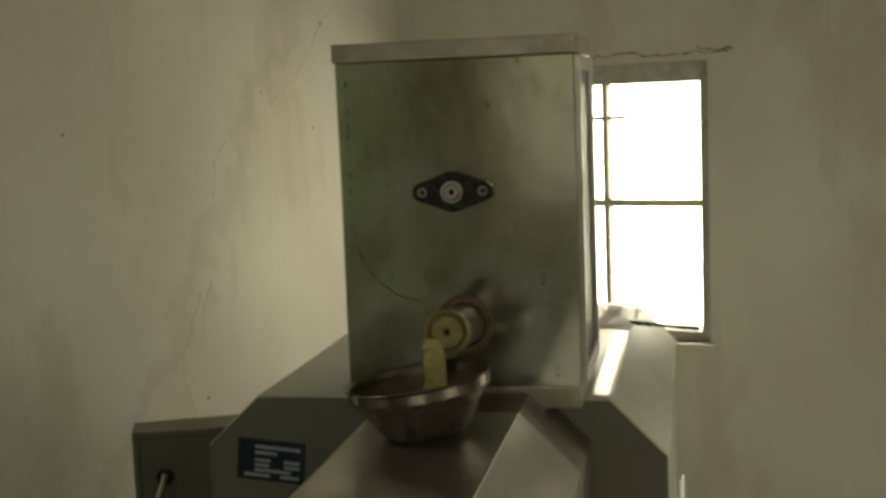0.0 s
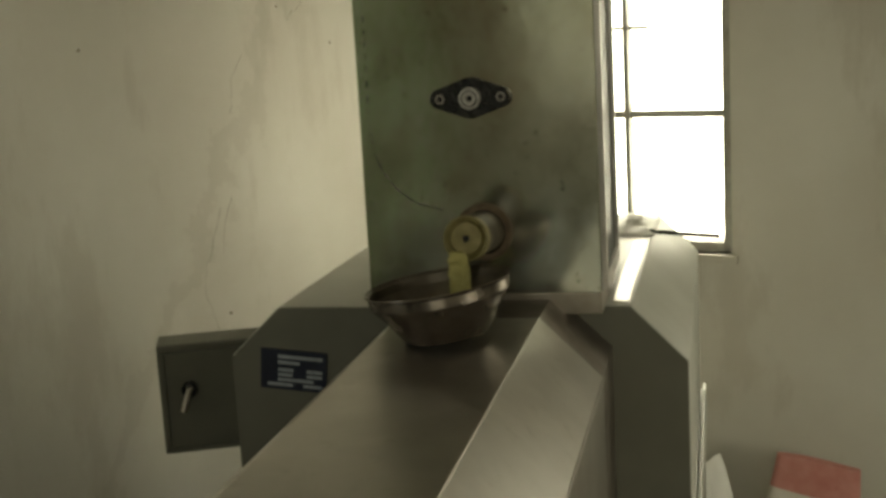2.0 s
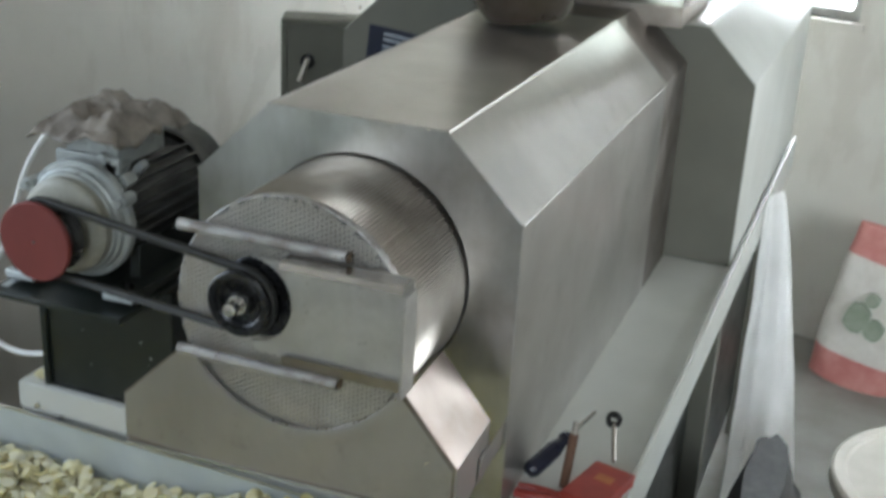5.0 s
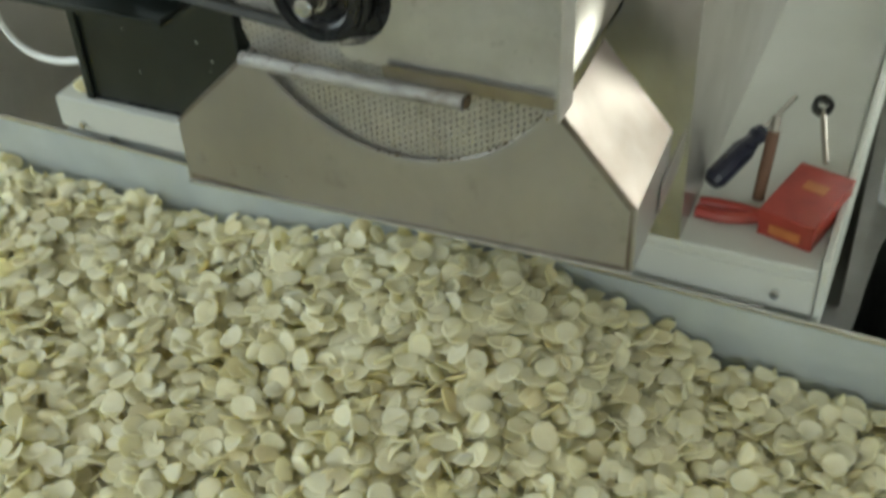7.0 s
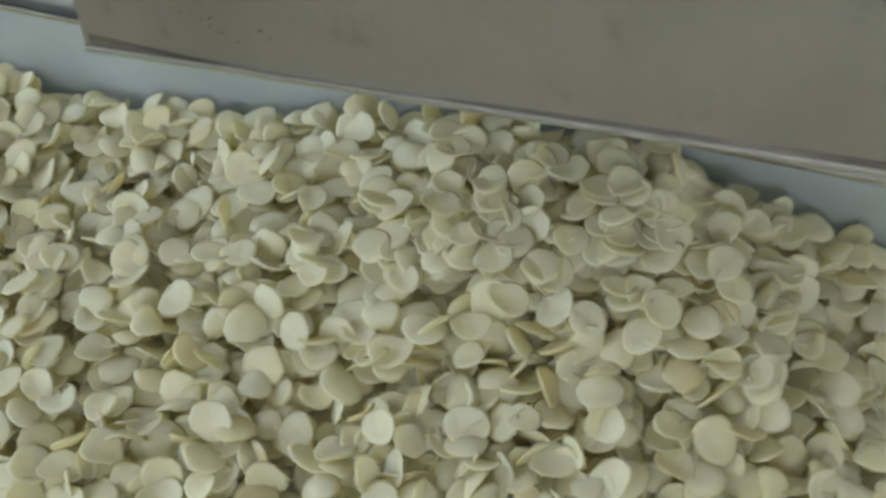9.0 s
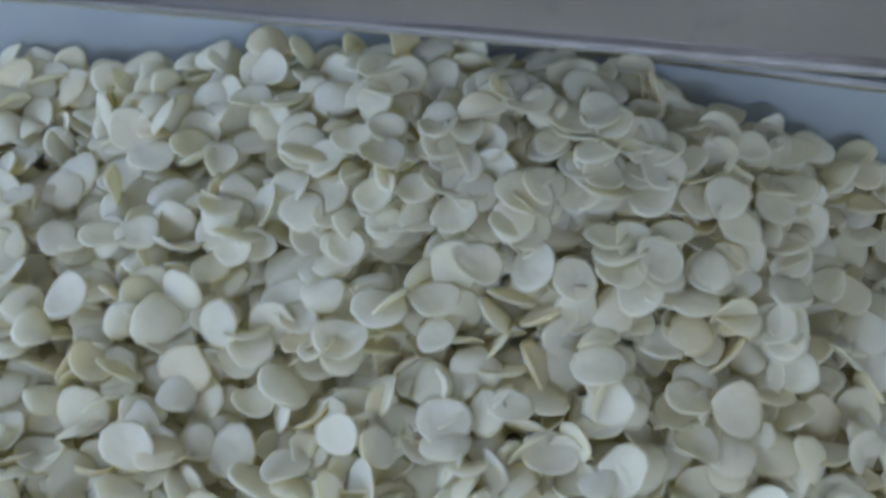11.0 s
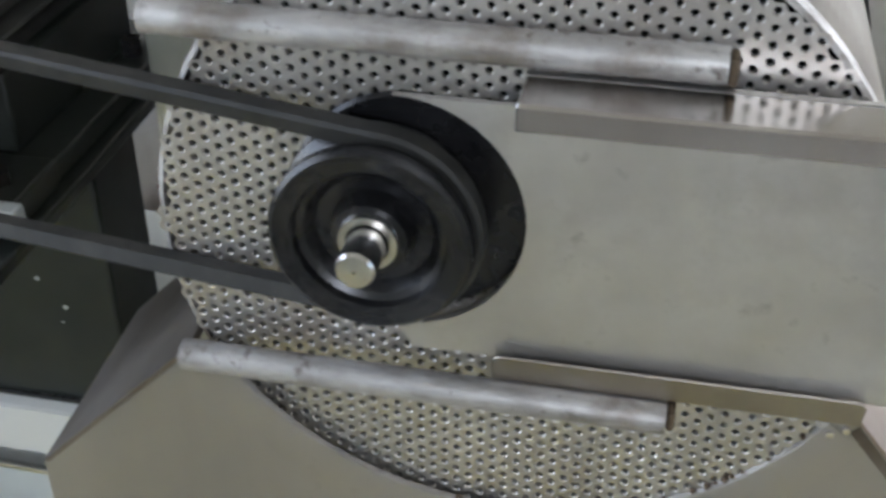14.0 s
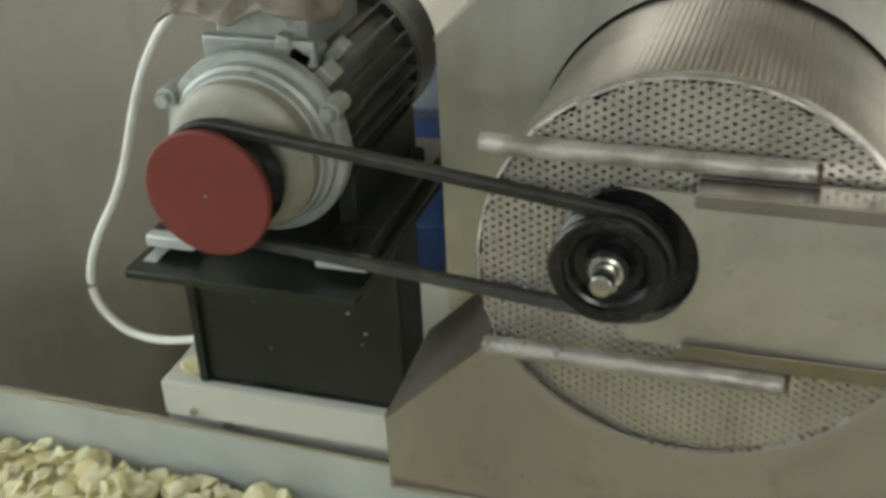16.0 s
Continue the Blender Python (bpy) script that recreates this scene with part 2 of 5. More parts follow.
lid_beige = worn("beige_plastic", (0.42, 0.39, 0.32), (0.50, 0.47, 0.40), 0.5, 0.0, 12.0, None, (0.25, 0.2, 0.14), 0.4, 200, 0.05, 0.0004)
concrete = worn("cement_floor", (0.22, 0.21, 0.19), (0.31, 0.30, 0.275), 0.7, 0.0, 5.0, None, (0.2, 0.18, 0.15), 0.5, 140, 0.3, 0.002)


def plaster_material():
    m, n, l, b = material("stained_plaster", 0.85)
    base = ramp(n, l, noise_node(n, l, 1.6, 6.0), [(0.3, (0.47, 0.445, 0.39)), (0.7, (0.56, 0.545, 0.495))])
    damp = ramp(n, l, noise_node(n, l, 2.3, 8.0, (1.4, 1.4, 0.5), 0.62), [(0.54, (0, 0, 0)), (0.60, (0.35,) * 3), (0.75, (0.5,) * 3)])
    col = blend(n, l, damp, base, (0.38, 0.345, 0.29))
    # a damp trail that runs down the wall beside the machine
    co = n.new("ShaderNodeTexCoord")
    dot = n.new("ShaderNodeVectorMath")
    dot.operation = "DOT_PRODUCT"
    dot.inputs[1].default_value = (-0.2216, -0.7729, 0.594)
    l.new(co.outputs["Object"], dot.inputs[0])
    wob = n.new("ShaderNodeMath")
    wob.operation, wob.inputs[1].default_value, wob.inputs[2].default_value = "MULTIPLY_ADD", 0.55, 0.5476 - 0.29 - 0.14
    l.new(noise_node(n, l, 4.5, 7.0, None, 0.65), wob.inputs[0])
    off = n.new("ShaderNodeMath")
    l.new(dot.outputs["Value"], off.inputs[0])
    l.new(wob.outputs[0], off.inputs[1])
    dist = n.new("ShaderNodeMath")
    dist.operation = "ABSOLUTE"
    l.new(off.outputs[0], dist.inputs[0])
    trail = ramp(n, l, dist.outputs[0], [(0.0, (0.26,) * 3), (0.03, (0.24,) * 3), (0.048, (0.08,) * 3), (0.13, (0, 0, 0))])
    col = blend(n, l, trail, col, (0.29, 0.26, 0.21))
    streak = ramp(n, l, noise_node(n, l, 7.0, 7.0, (1, 1, 0.16), 0.7), [(0.62, (0, 0, 0)), (0.80, (0.4,) * 3)])
    col = blend(n, l, streak, col, (0.33, 0.28, 0.22))
    chips_ = ramp(n, l, noise_node(n, l, 26.0, 5.0, None, 0.7), [(0.74, (0, 0, 0)), (0.78, (0.6,) * 3)])
    col = blend(n, l, chips_, col, (0.27, 0.22, 0.17))
    l.new(col, b.inputs["Base Color"])
    bump(n, l, b, noise_node(n, l, 34.0, 8.0, None, 0.6), 0.25, 0.004)
    return m


plaster = plaster_material()


def chip_material():
    m, n, l, b = material("puffed_rice_chip", 0.7)
    g = n.new("ShaderNodeNewGeometry")
    per = ramp(n, l, g.outputs["Random Per Island"], [(0.0, (0.92, 0.90, 0.72)), (0.35, (0.94, 0.93, 0.79)), (0.9, (0.95, 0.945, 0.84)), (1.0, (0.91, 0.86, 0.62))])
    mot = ramp(n, l, noise_node(n, l, 130.0, 4.0), [(0.38, (0.95, 0.93, 0.84)), (0.60, (1.0, 1.0, 0.98))])
    col = blend(n, l, 0.5, per, mot, "MULTIPLY")
    l.new(col, b.inputs["Base Color"])
    b.inputs["Specular IOR Level"].default_value = 0.25
    tr = n.new("ShaderNodeBsdfTranslucent")
    l.new(blend(n, l, 0.8, col, (0.95, 0.86, 0.42), "MULTIPLY"), tr.inputs["Color"])
    mix = n.new("ShaderNodeMixShader")
    mix.inputs[0].default_value = 0.5
    l.new(b.outputs[0], mix.inputs[1])
    l.new(tr.outputs[0], mix.inputs[2])
    l.new(mix.outputs[0], n["Material Output"].inputs["Surface"])
    bump(n, l, b, noise_node(n, l, 170.0, 5.0), 0.45, 0.0022)
    return m


chip_mat = chip_material()


def glow_material(name, color, strength):
    m, n, l, b = material(name, 1.0)
    b.inputs["Base Color"].default_value = (0, 0, 0, 1)
    b.inputs["Emission Color"].default_value, b.inputs["Emission Strength"].default_value = (*color, 1), strength
    return m


outside = glow_material("bright_hazy_outdoors", (1.0, 0.99, 0.97), 5.0)


def glass_material():
    m, n, l, b = material("window_glass", 0.02)
    b.inputs["Transmission Weight"].default_value = 1.0
    b.inputs["IOR"].default_value = 1.02
    return m


glass = glass_material()


# ---- building helpers ----
def box(bm, x0, x1, y0, y1, z0, z1):
    v = [bm.verts.new((x, y, z)) for x in (x0, x1) for y in (y0, y1) for z in (z0, z1)]
    for q in ((0, 1, 3, 2), (4, 6, 7, 5), (0, 4, 5, 1), (2, 3, 7, 6), (0, 2, 6, 4), (1, 5, 7, 3)):
        bm.faces.new([v[i] for i in q])
    return v


def cyl(bm, a, b, r, seg=24, r2=None, caps=True):
    a, b = Vector(a), Vector(b)
    q = (b - a).to_track_quat("Z", "Y")
    r2 = r if r2 is None else r2
    rings = []
    for p, rr in ((a, r), (b, r2)):
        rings.append([bm.verts.new(p + q @ Vector((rr * math.cos(2 * math.pi * i / seg), rr * math.sin(2 * math.pi * i / seg), 0))) for i in range(seg)])
    for i in range(seg):
        j = (i + 1) % seg
        bm.faces.new((rings[0][i], rings[0][j], rings[1][j], rings[1][i]))
    if caps:
        bm.faces.new(rings[0][::-1])
        bm.faces.new(rings[1])


def lathe(bm, origin, axis, profile, seg=40, closed=False):
    """Turns (radius, height) pairs about an axis through origin."""
    o, q = Vector(origin), Vector(axis).to_track_quat("Z", "Y")
    rings = []
    for r, h in profile:
        rings.append([bm.verts.new(o + q @ Vector((r * math.cos(2 * math.pi * i / seg), r * math.sin(2 * math.pi * i / seg), h))) for i in range(seg)])
    pairs = list(zip(rings, rings[1:])) + ([(rings[-1], rings[0])] if closed else [])
    for a, b in pairs:
        for i in range(seg):
            j = (i + 1) % seg
            bm.faces.new((a[i], a[j], b[j], b[i]))
    return rings


def prism(bm, outline, y0, y1):
    """An outline in x and z, drawn out along y."""
    a = [bm.verts.new((x, y0, z)) for x, z in outline]
    b = [bm.verts.new((x, y1, z)) for x, z in outline]
    bm.faces.new(a)
    bm.faces.new(b[::-1])
    for i in range(len(a)):
        j = (i + 1) % len(a)
        bm.faces.new((a[j], a[i], b[i], b[j]))


def soften(bm, width=0.002, seg=2, angle=35):
    bmesh.ops.recalc_face_normals(bm, faces=bm.faces)
    edges = [e for e in bm.edges if len(e.link_faces) == 2 and e.calc_face_angle(0) > radians(angle)]
    bmesh.ops.bevel(bm, geom=edges, offset=width, segments=seg, affect="EDGES", profile=0.5, clamp_overlap=True)


def mesh_of(name, bm, mat, smooth=True):
    bmesh.ops.recalc_face_normals(bm, faces=bm.faces)
    me = bpy.data.meshes.new(name)
    bm.to_mesh(me)
    bm.free()
    me.materials.append(mat)
    if smooth:
        me.shade_smooth()
        me.set_sharp_from_angle(angle=radians(21))
    return me


def thing(name, at, label, category, group="", kind=""):
    ob = new(name)
    ob.location = at
    ob.empty_display_size = 0.05
    return tagged(ob, label, category, group, kind)


def origin_of(ob):
    o = Vector(ob.location)
    while ob.parent:
        ob = ob.parent
        o += Vector(ob.location)
    return o


def part(name, bm, mat, parent, label="", smooth=True):
    """One mesh object under a thing or a part; the bmesh is in the room's coordinates."""
    bmesh.ops.translate(bm, verts=bm.verts, vec=-origin_of(parent))
    ob = new(name, mesh_of(name, bm, mat, smooth))
    ob.parent = parent
    return tagged(ob, label)


def single(name, bm, mat, label, category="", kind="", group="", smooth=True):
    return tagged(new(name, mesh_of(name, bm, mat, smooth)), label, category, group, kind)


def boxpart(name, dims, mat, parent, label="", bevel=0.002):
    bm = bmesh.new()
    box(bm, *dims)
    if bevel:
        soften(bm, bevel)
    return part(name, bm, mat, parent, label)


def cylpart(name, a, b, r, mat, parent, label="", seg=28, bevel=0.0, r2=None):
    bm = bmesh.new()
    cyl(bm, a, b, r, seg, r2)
    if bevel:
        soften(bm, bevel)
    return part(name, bm, mat, parent, label)


def tube_curve(name, points, r, mat, parent=None):
    """A round cable through points, smoothed, as a mesh."""
    bm = bmesh.new()
    pts = [Vector(p) for p in points]
    for _ in range(3):
        out = [pts[0]]
        for a, b in zip(pts, pts[1:]):
            out += [a * 0.75 + b * 0.25, a * 0.25 + b * 0.75]
        pts = out + [pts[-1]]
    rings = []
    for i, p in enumerate(pts):
        d = (pts[min(i + 1, len(pts) - 1)] - pts[max(i - 1, 0)]).normalized()
        q = d.to_track_quat("Z", "Y")
        rings.append([bm.verts.new(p + q @ Vector((r * math.cos(k * math.pi / 4), r * math.sin(k * math.pi / 4), 0))) for k in range(8)])
    for a, b in zip(rings, rings[1:]):
        for k in range(8):
            bm.faces.new((a[k], a[(k + 1) % 8], b[(k + 1) % 8], b[k]))
    bm.faces.new(rings[0][::-1])
    bm.faces.new(rings[-1])
    return bm


# ---- the room: turned against the machine ----
TURN = 16.0
CORNER = Vector((-0.535, 3.007, 0.0))
ROOM = Matrix.Translation(CORNER) @ Matrix.Rotation(radians(-TURN), 4, "Z")   # u to the right along the back wall, v out towards the camera is -y
RW, RD, RH = 4.2, 6.2, 3.0


def room_box(bm, u0, u1, v0, v1, z0, z1):
    """A block in the room's own axes: u along the back wall, v from it into the room."""
    vs = box(bm, u0, u1, -v1, -v0, z0, z1)
    bmesh.ops.transform(bm, matrix=ROOM, verts=vs)


def wall_with_holes(name, label, along, pos, thick, length, holes):
    """A wall of the room with openings (from, to, sill, head), in order along it."""
    bm = bmesh.new()
    spans, last = [], (-0.2 if along == "u" else 0.0)
    for a, b, z0, z1 in holes:
        spans += [(last, a, 0, RH), (a, b, 0, z0), (a, b, z1, RH)]
        last = b
    spans.append((last, length + (0.2 if along == "u" else 0.0), 0, RH))
    for a, b, z0, z1 in spans:
        if z1 - z0 < 0.005:
            continue
        if along == "u":
            room_box(bm, a, b, pos, pos + thick, z0, z1)
        else:
            room_box(bm, pos, pos + thick, a, b, z0, z1)
    return single(name, bm, plaster, label, kind="structure", smooth=False)


def build_room():
    wall_with_holes("wall_back", "stained off-white plastered wall with two windows", "u", -0.22, 0.22, RW, [(0.40, 1.012, 1.075, 1.95), (2.05, 2.95, 0.95, 2.05)])
    # the opening in the left wall is out of view, added for its lamp
    wall_with_holes("wall_left", "off-white plastered wall with damp stains", "v", -0.2, 0.2, RD, [(3.2, 4.8, 0.95, 2.25)])
    wall_with_holes("wall_right", "off-white plastered wall with a window opening", "v", RW, 0.2, RD, [(2.1, 3.1, 0.9, 2.1)])
    # the high opening is unseen and added for the lamp in it
    wall_with_holes("wall_front", "off-white plastered wall with a doorway, a window and an added high opening", "u", RD, 0.2, RW, [(0.45, 1.28, 0.0, 2.15), (1.80, 2.45, 1.35, 2.3), (2.5, 4.0, 2.3, 2.9)])
    bm = bmesh.new()
    room_box(bm, -0.2, RW + 0.2, -0.22, RD + 0.2, -0.1, 0.0)
    single("floor", bm, concrete, "worn grey cement floor", kind="structure", smooth=False)
    bm = bmesh.new()
    room_box(bm, -0.2, RW + 0.2, -0.22, RD + 0.2, RH, RH + 0.12)
    single("ceiling", bm, plaster, "plain plastered ceiling", kind="structure", smooth=False)
    bm = bmesh.new()
    vs = box(bm, -60, 60, -60, 60, -0.30, -0.16)
    single("ground", bm, concrete, "pale dusty yard round the building", kind="structure", smooth=False)


build_room()


def build_hedge():
    """Green leaves in the sun outside the doorway."""
    rng = random.Random(31)
    verts, faces = [], []
    for _ in range(8000):
        u, v, z = rng.uniform(-1.0, 2.0), RD + rng.uniform(1.6, 2.4), rng.uniform(-0.15, 3.6)
        c = ROOM @ Vector((u, -v, z))
        a, b = Vector((rng.gauss(0, 1), rng.gauss(0, 1), rng.gauss(0, 1))).normalized(), Vector((rng.gauss(0, 1), rng.gauss(0, 1), rng.gauss(0, 1))).normalized()
        r = rng.uniform(0.05, 0.10)
        k = len(verts)
        verts += [tuple(c + a * r), tuple(c + b * r * 0.5), tuple(c - a * r), tuple(c - b * r * 0.5)]
        faces.append((k, k + 1, k + 2, k + 3))
    me = bpy.data.meshes.new("hedge")
    me.from_pydata(verts, [], faces)
    me.update()
    me.materials.append(leaf_mat)
    tagged(new("hedge", me), "green leafy hedge in the sun outside the doorway", "hedge", "", "stuff")


leaf_mat = worn("green_leaves", (0.10, 0.26, 0.04), (0.15, 0.34, 0.07), 0.55, 0.0, 3.0)
build_hedge()


def to_room(u, v, z):
    return tuple(ROOM @ Vector((u, -v, z)))


def build_window():
    win = tagged(new("window_1"), "steel casement window with a white-bright view", "", "", "structure")

    def bar(name, u0, u1, v0, v1, z0, z1, mat=frame_paint, label=""):
        bm = bmesh.new()
        room_box(bm, u0, u1, v0, v1, z0, z1)
        return part(name, bm, mat, win, label)

    a, b, z0, z1 = 0.40, 1.012, 1.075, 1.95
    bar("frame_top", a, b, -0.10, -0.04, z1 - 0.064, z1)
    bar("frame_bottom", a, b, -0.10, -0.04, z0, z0 + 0.03)
    bar("frame_left", a, a + 0.03, -0.10, -0.04, z0 + 0.03, z1 - 0.064)
    bar("frame_right", b - 0.036, b, -0.10, -0.04, z0 + 0.03, z1 - 0.064)
    bar("mullion", 0.654, 0.671, -0.09, -0.05, z0 + 0.03, z1 - 0.064)
    bar("transom", a + 0.03, b - 0.036, -0.085, -0.055, 1.497, 1.519)
    bar("glazing_bar", a + 0.03, 0.735, -0.08, -0.06, 1.775, 1.787)
    bar("sill", a - 0.03, b + 0.02, -0.05, 0.02, z0 - 0.025, z0, plaster, "cement sill")
    for u0, u1 in ((a + 0.03, 0.654), (0.671, b - 0.036)):
        for w0, w1 in ((z0 + 0.03, 1.497), (1.519, z1 - 0.064)):
            ob = bar("pane", u0, u1, -0.072, -0.068, w0, w1, glass)
            ob.visible_shadow = False
    bm = tube_curve("stay", [to_room(0.735, -0.06, 1.88), to_room(0.75, -0.06, 1.72), to_room(0.775, -0.06, 1.53)], 0.0025, frame_paint)
    part("stay", bm, frame_paint, win, "thin bent wire")
    bm = bmesh.new()
    room_box(bm, -0.6, 1.9, -1.6, -1.55, 0.3, 3.2)
    single("backdrop", bm, outside, "hazy bright daylight outside the window", kind="structure", smooth=False)


build_window()
def build_side_window():
    win = tagged(new("window_2"), "plain steel window beside the first", "", "", "structure")
    for name, d in (("frame_top", (2.05, 2.95, 2.01, 2.05)), ("frame_bottom", (2.05, 2.95, 0.95, 0.98)), ("frame_left", (2.05, 2.08, 0.98, 2.01)), ("frame_right", (2.92, 2.95, 0.98, 2.01)), ("mullion", (2.49, 2.51, 0.98, 2.01))):
        bm = bmesh.new()
        room_box(bm, d[0], d[1], -0.10, -0.05, d[2], d[3])
        part(name, bm, frame_paint, win)


build_side_window()
daylight("window_daylight", to_room(0.71, -0.13, 1.52), to_room(0.85, 1.0, 1.42), 0.56, 0.85, 13.0, (1.0, 0.99, 0.96))
daylight("side_window_daylight", to_room(2.5, -0.13, 1.50), to_room(2.5, 1.0, 1.30), 0.85, 1.0, 6.0, (1.0, 0.97, 0.92)).data.spread = radians(100)
# added lamp out of view on the left, for machine front and chips
daylight("added_left_daylight", to_room(-0.06, 4.0, 1.60), to_room(1.0, 3.8, 1.2), 1.55, 1.25, 8.5, (0.98, 0.99, 1.0))
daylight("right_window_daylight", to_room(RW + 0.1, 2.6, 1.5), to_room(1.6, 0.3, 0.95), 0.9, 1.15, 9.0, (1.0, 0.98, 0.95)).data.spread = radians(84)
# unseen lamp added high in front to brighten the chips and machine
daylight("added_high_daylight", to_room(3.25, RD + 0.04, 2.6), to_room(1.9, 3.0, 0.8), 1.45, 0.58, 18.0, (1.0, 0.99, 0.98))


def build_cracks():
    """Hairline cracks and flaked edges in the plaster."""
    rng = random.Random(9)
    left = [[(0.43, 2.21), (0.486, 2.158), (0.569, 2.096), (0.685, 1.97), (0.777, 1.906), (0.85, 1.86)], [(1.20, 1.39), (1.24, 1.30), (1.291, 1.204), (1.265, 1.132), (1.249, 1.068)], [(1.15, 1.41), (1.19, 1.33), (1.20, 1.27)], [(1.06, 1.78), (1.103, 1.717), (1.124, 1.629)]]
    back = [[(0.62, 1.972), (0.75, 1.978), (0.86, 1.968), (0.967, 1.974), (1.079, 1.970)], [(0.98, 1.985), (1.09, 1.978)]]
    bm = bmesh.new()
    for side, lines in ((0, left), (1, back)):
        for line in lines:
            pts = []
            for (a0, z0), (a1, z1) in zip(line, line[1:]):
                for k in range(6):
                    q = k / 6
                    pts.append((a0 + (a1 - a0) * q + rng.uniform(-0.007, 0.007), z0 + (z1 - z0) * q + rng.uniform(-0.006, 0.006)))
            pts.append(line[-1])
            prev = None
            for a, z in pts:
                w = rng.uniform(0.0003, 0.0015) if side == 0 else rng.uniform(0.001, 0.0045)
                c = to_room(0.0012, a, z) if side == 0 else to_room(a, 0.0012, z)
                up = Vector((0, 0, w)) if side else Vector((-0.2756, -0.961, 0)) * w
                cur = (bm.verts.new(Vector(c) + up), bm.verts.new(Vector(c) - up))
                if prev:
                    bm.faces.new((prev[0], prev[1], cur[1], cur[0]))
                prev = cur
    for a, z, r in ((1.638, 1.814, 0.006), (0.886, 1.899, 0.005), (0.634, 1.791, 0.006), (1.192, 1.107, 0.006), (0.57, 2.10, 0.008)):
        vs = [bm.verts.new(to_room(0.0014, a + r * math.cos(k) * rng.uniform(0.5, 1.2), z + r * math.sin(k) * rng.uniform(0.5, 1.1))) for k in range(6)]
        bm.faces.new(vs)
    single("plaster_cracks", bm, crack_mat, "brown hairline cracks and flakes in the plaster", kind="structure", smooth=False)


crack_mat = worn("bare_mortar", (0.16, 0.13, 0.10), (0.24, 0.20, 0.16), 0.9, 0.0, 30.0)
build_cracks()

# ---- machine: base and head ----
DECK = 0.872


def build_base():
    t = thing("machine_base", (-0.09, 1.0, 0.0), "grey painted steel machine base with a flat deck", "machine base")
    boxpart("deck", (-0.232, 0.352, 0.0, 2.0, 0.858, DECK), paint, t, "dusty flat deck", 0.003)
    boxpart("motor_shelf", (-0.53, -0.2325, 0.0, 0.26, 0.858, DECK), paint, t, "", 0.003)
    boxpart("head_shelf", (-0.53, -0.2325, 1.0, 2.0, 0.858, DECK), paint, t, "", 0.003)
    boxpart("front_beam", (-0.53, 0.352, 0.002, 0.05, 0.812, 0.857), paint, t, "", 0.003)
    boxpart("rear_beam", (-0.53, 0.352, 1.95, 2.0, 0.80, 0.857), paint, t, "", 0.003)
    boxpart("side_beam", (0.31, 0.352, 0.051, 1.949, 0.80, 0.857), paint, t, "", 0.003)
    boxpart("side_beam", (-0.232, -0.19, 0.051, 1.949, 0.80, 0.857), paint, t, "", 0.003)
    boxpart("cross_beam", (-0.53, -0.2325, 1.0, 1.04, 0.80, 0.857), paint, t, "", 0.003)
    boxpart("cross_beam", (-0.53, -0.2325, 0.22, 0.26, 0.80, 0.857), paint, t, "", 0.003)
    boxpart("edge_lip", (0.353, 0.361, 0.0, 2.0, 0.80, 0.886), paint, t, "bright worn edge", 0.002)
    for x in (-0.52, 0.30):
        for y in (0.06, 1.0, 1.93):
            boxpart("leg", (x, x + 0.045, y, y + 0.045, 0.0, 0.80), shaded_green_paint, t, "", 0.002)
    boxpart("skirt_panel", (0.30, 0.306, 0.10, 1.92, 0.10, 0.80), black_paint, t, "dark side panel", 0.001)
    for x in (-0.46, 0.315):
        cylpart("screw", (x, 0.002, 0.834), (x, -0.003, 0.834), 0.005, bright_steel, t, "", 12)


build_base()


def build_head():
    t = thing("gearbox_head", (-0.07, 1.5, DECK), "grey painted steel gearbox housing with sloping shoulders", "machine housing")
    shape = [(-0.498, DECK), (0.347, DECK), (0.347, 1.234), (0.25, 1.331), (-0.397, 1.331), (-0.498, 1.236)]
    bm = bmesh.new()
    prism(bm, shape, 1.001, 2.0)
    soften(bm, 0.004)
    part("body", bm, paint, t)
    # thin plate over the body; its dark colour stands in for front shade
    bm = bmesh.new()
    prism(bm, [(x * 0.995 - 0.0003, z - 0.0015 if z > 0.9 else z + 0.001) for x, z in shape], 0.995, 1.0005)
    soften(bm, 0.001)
    part("front_panel", bm, shaded_green_paint, t, "front panel in dark grey-green that stands in for its shade")
    boxpart("top_plate", (0.215, 0.245, 1.02, 1.6, 1.3315, 1.334), steel, t, "bare steel strip", 0.001)
    bm = bmesh.new()
    prism(bm, [(-0.2155, DECK), (0.2155, DECK), (0.2155, 1.2600), (0.1172, 1.3572), (-0.1142, 1.3572), (-0.2155, 1.2600)], 0.8005, 0.9945)
    part("neck", bm, dark_smudged_steel, t, "heat-stained connecting neck")


build_head()


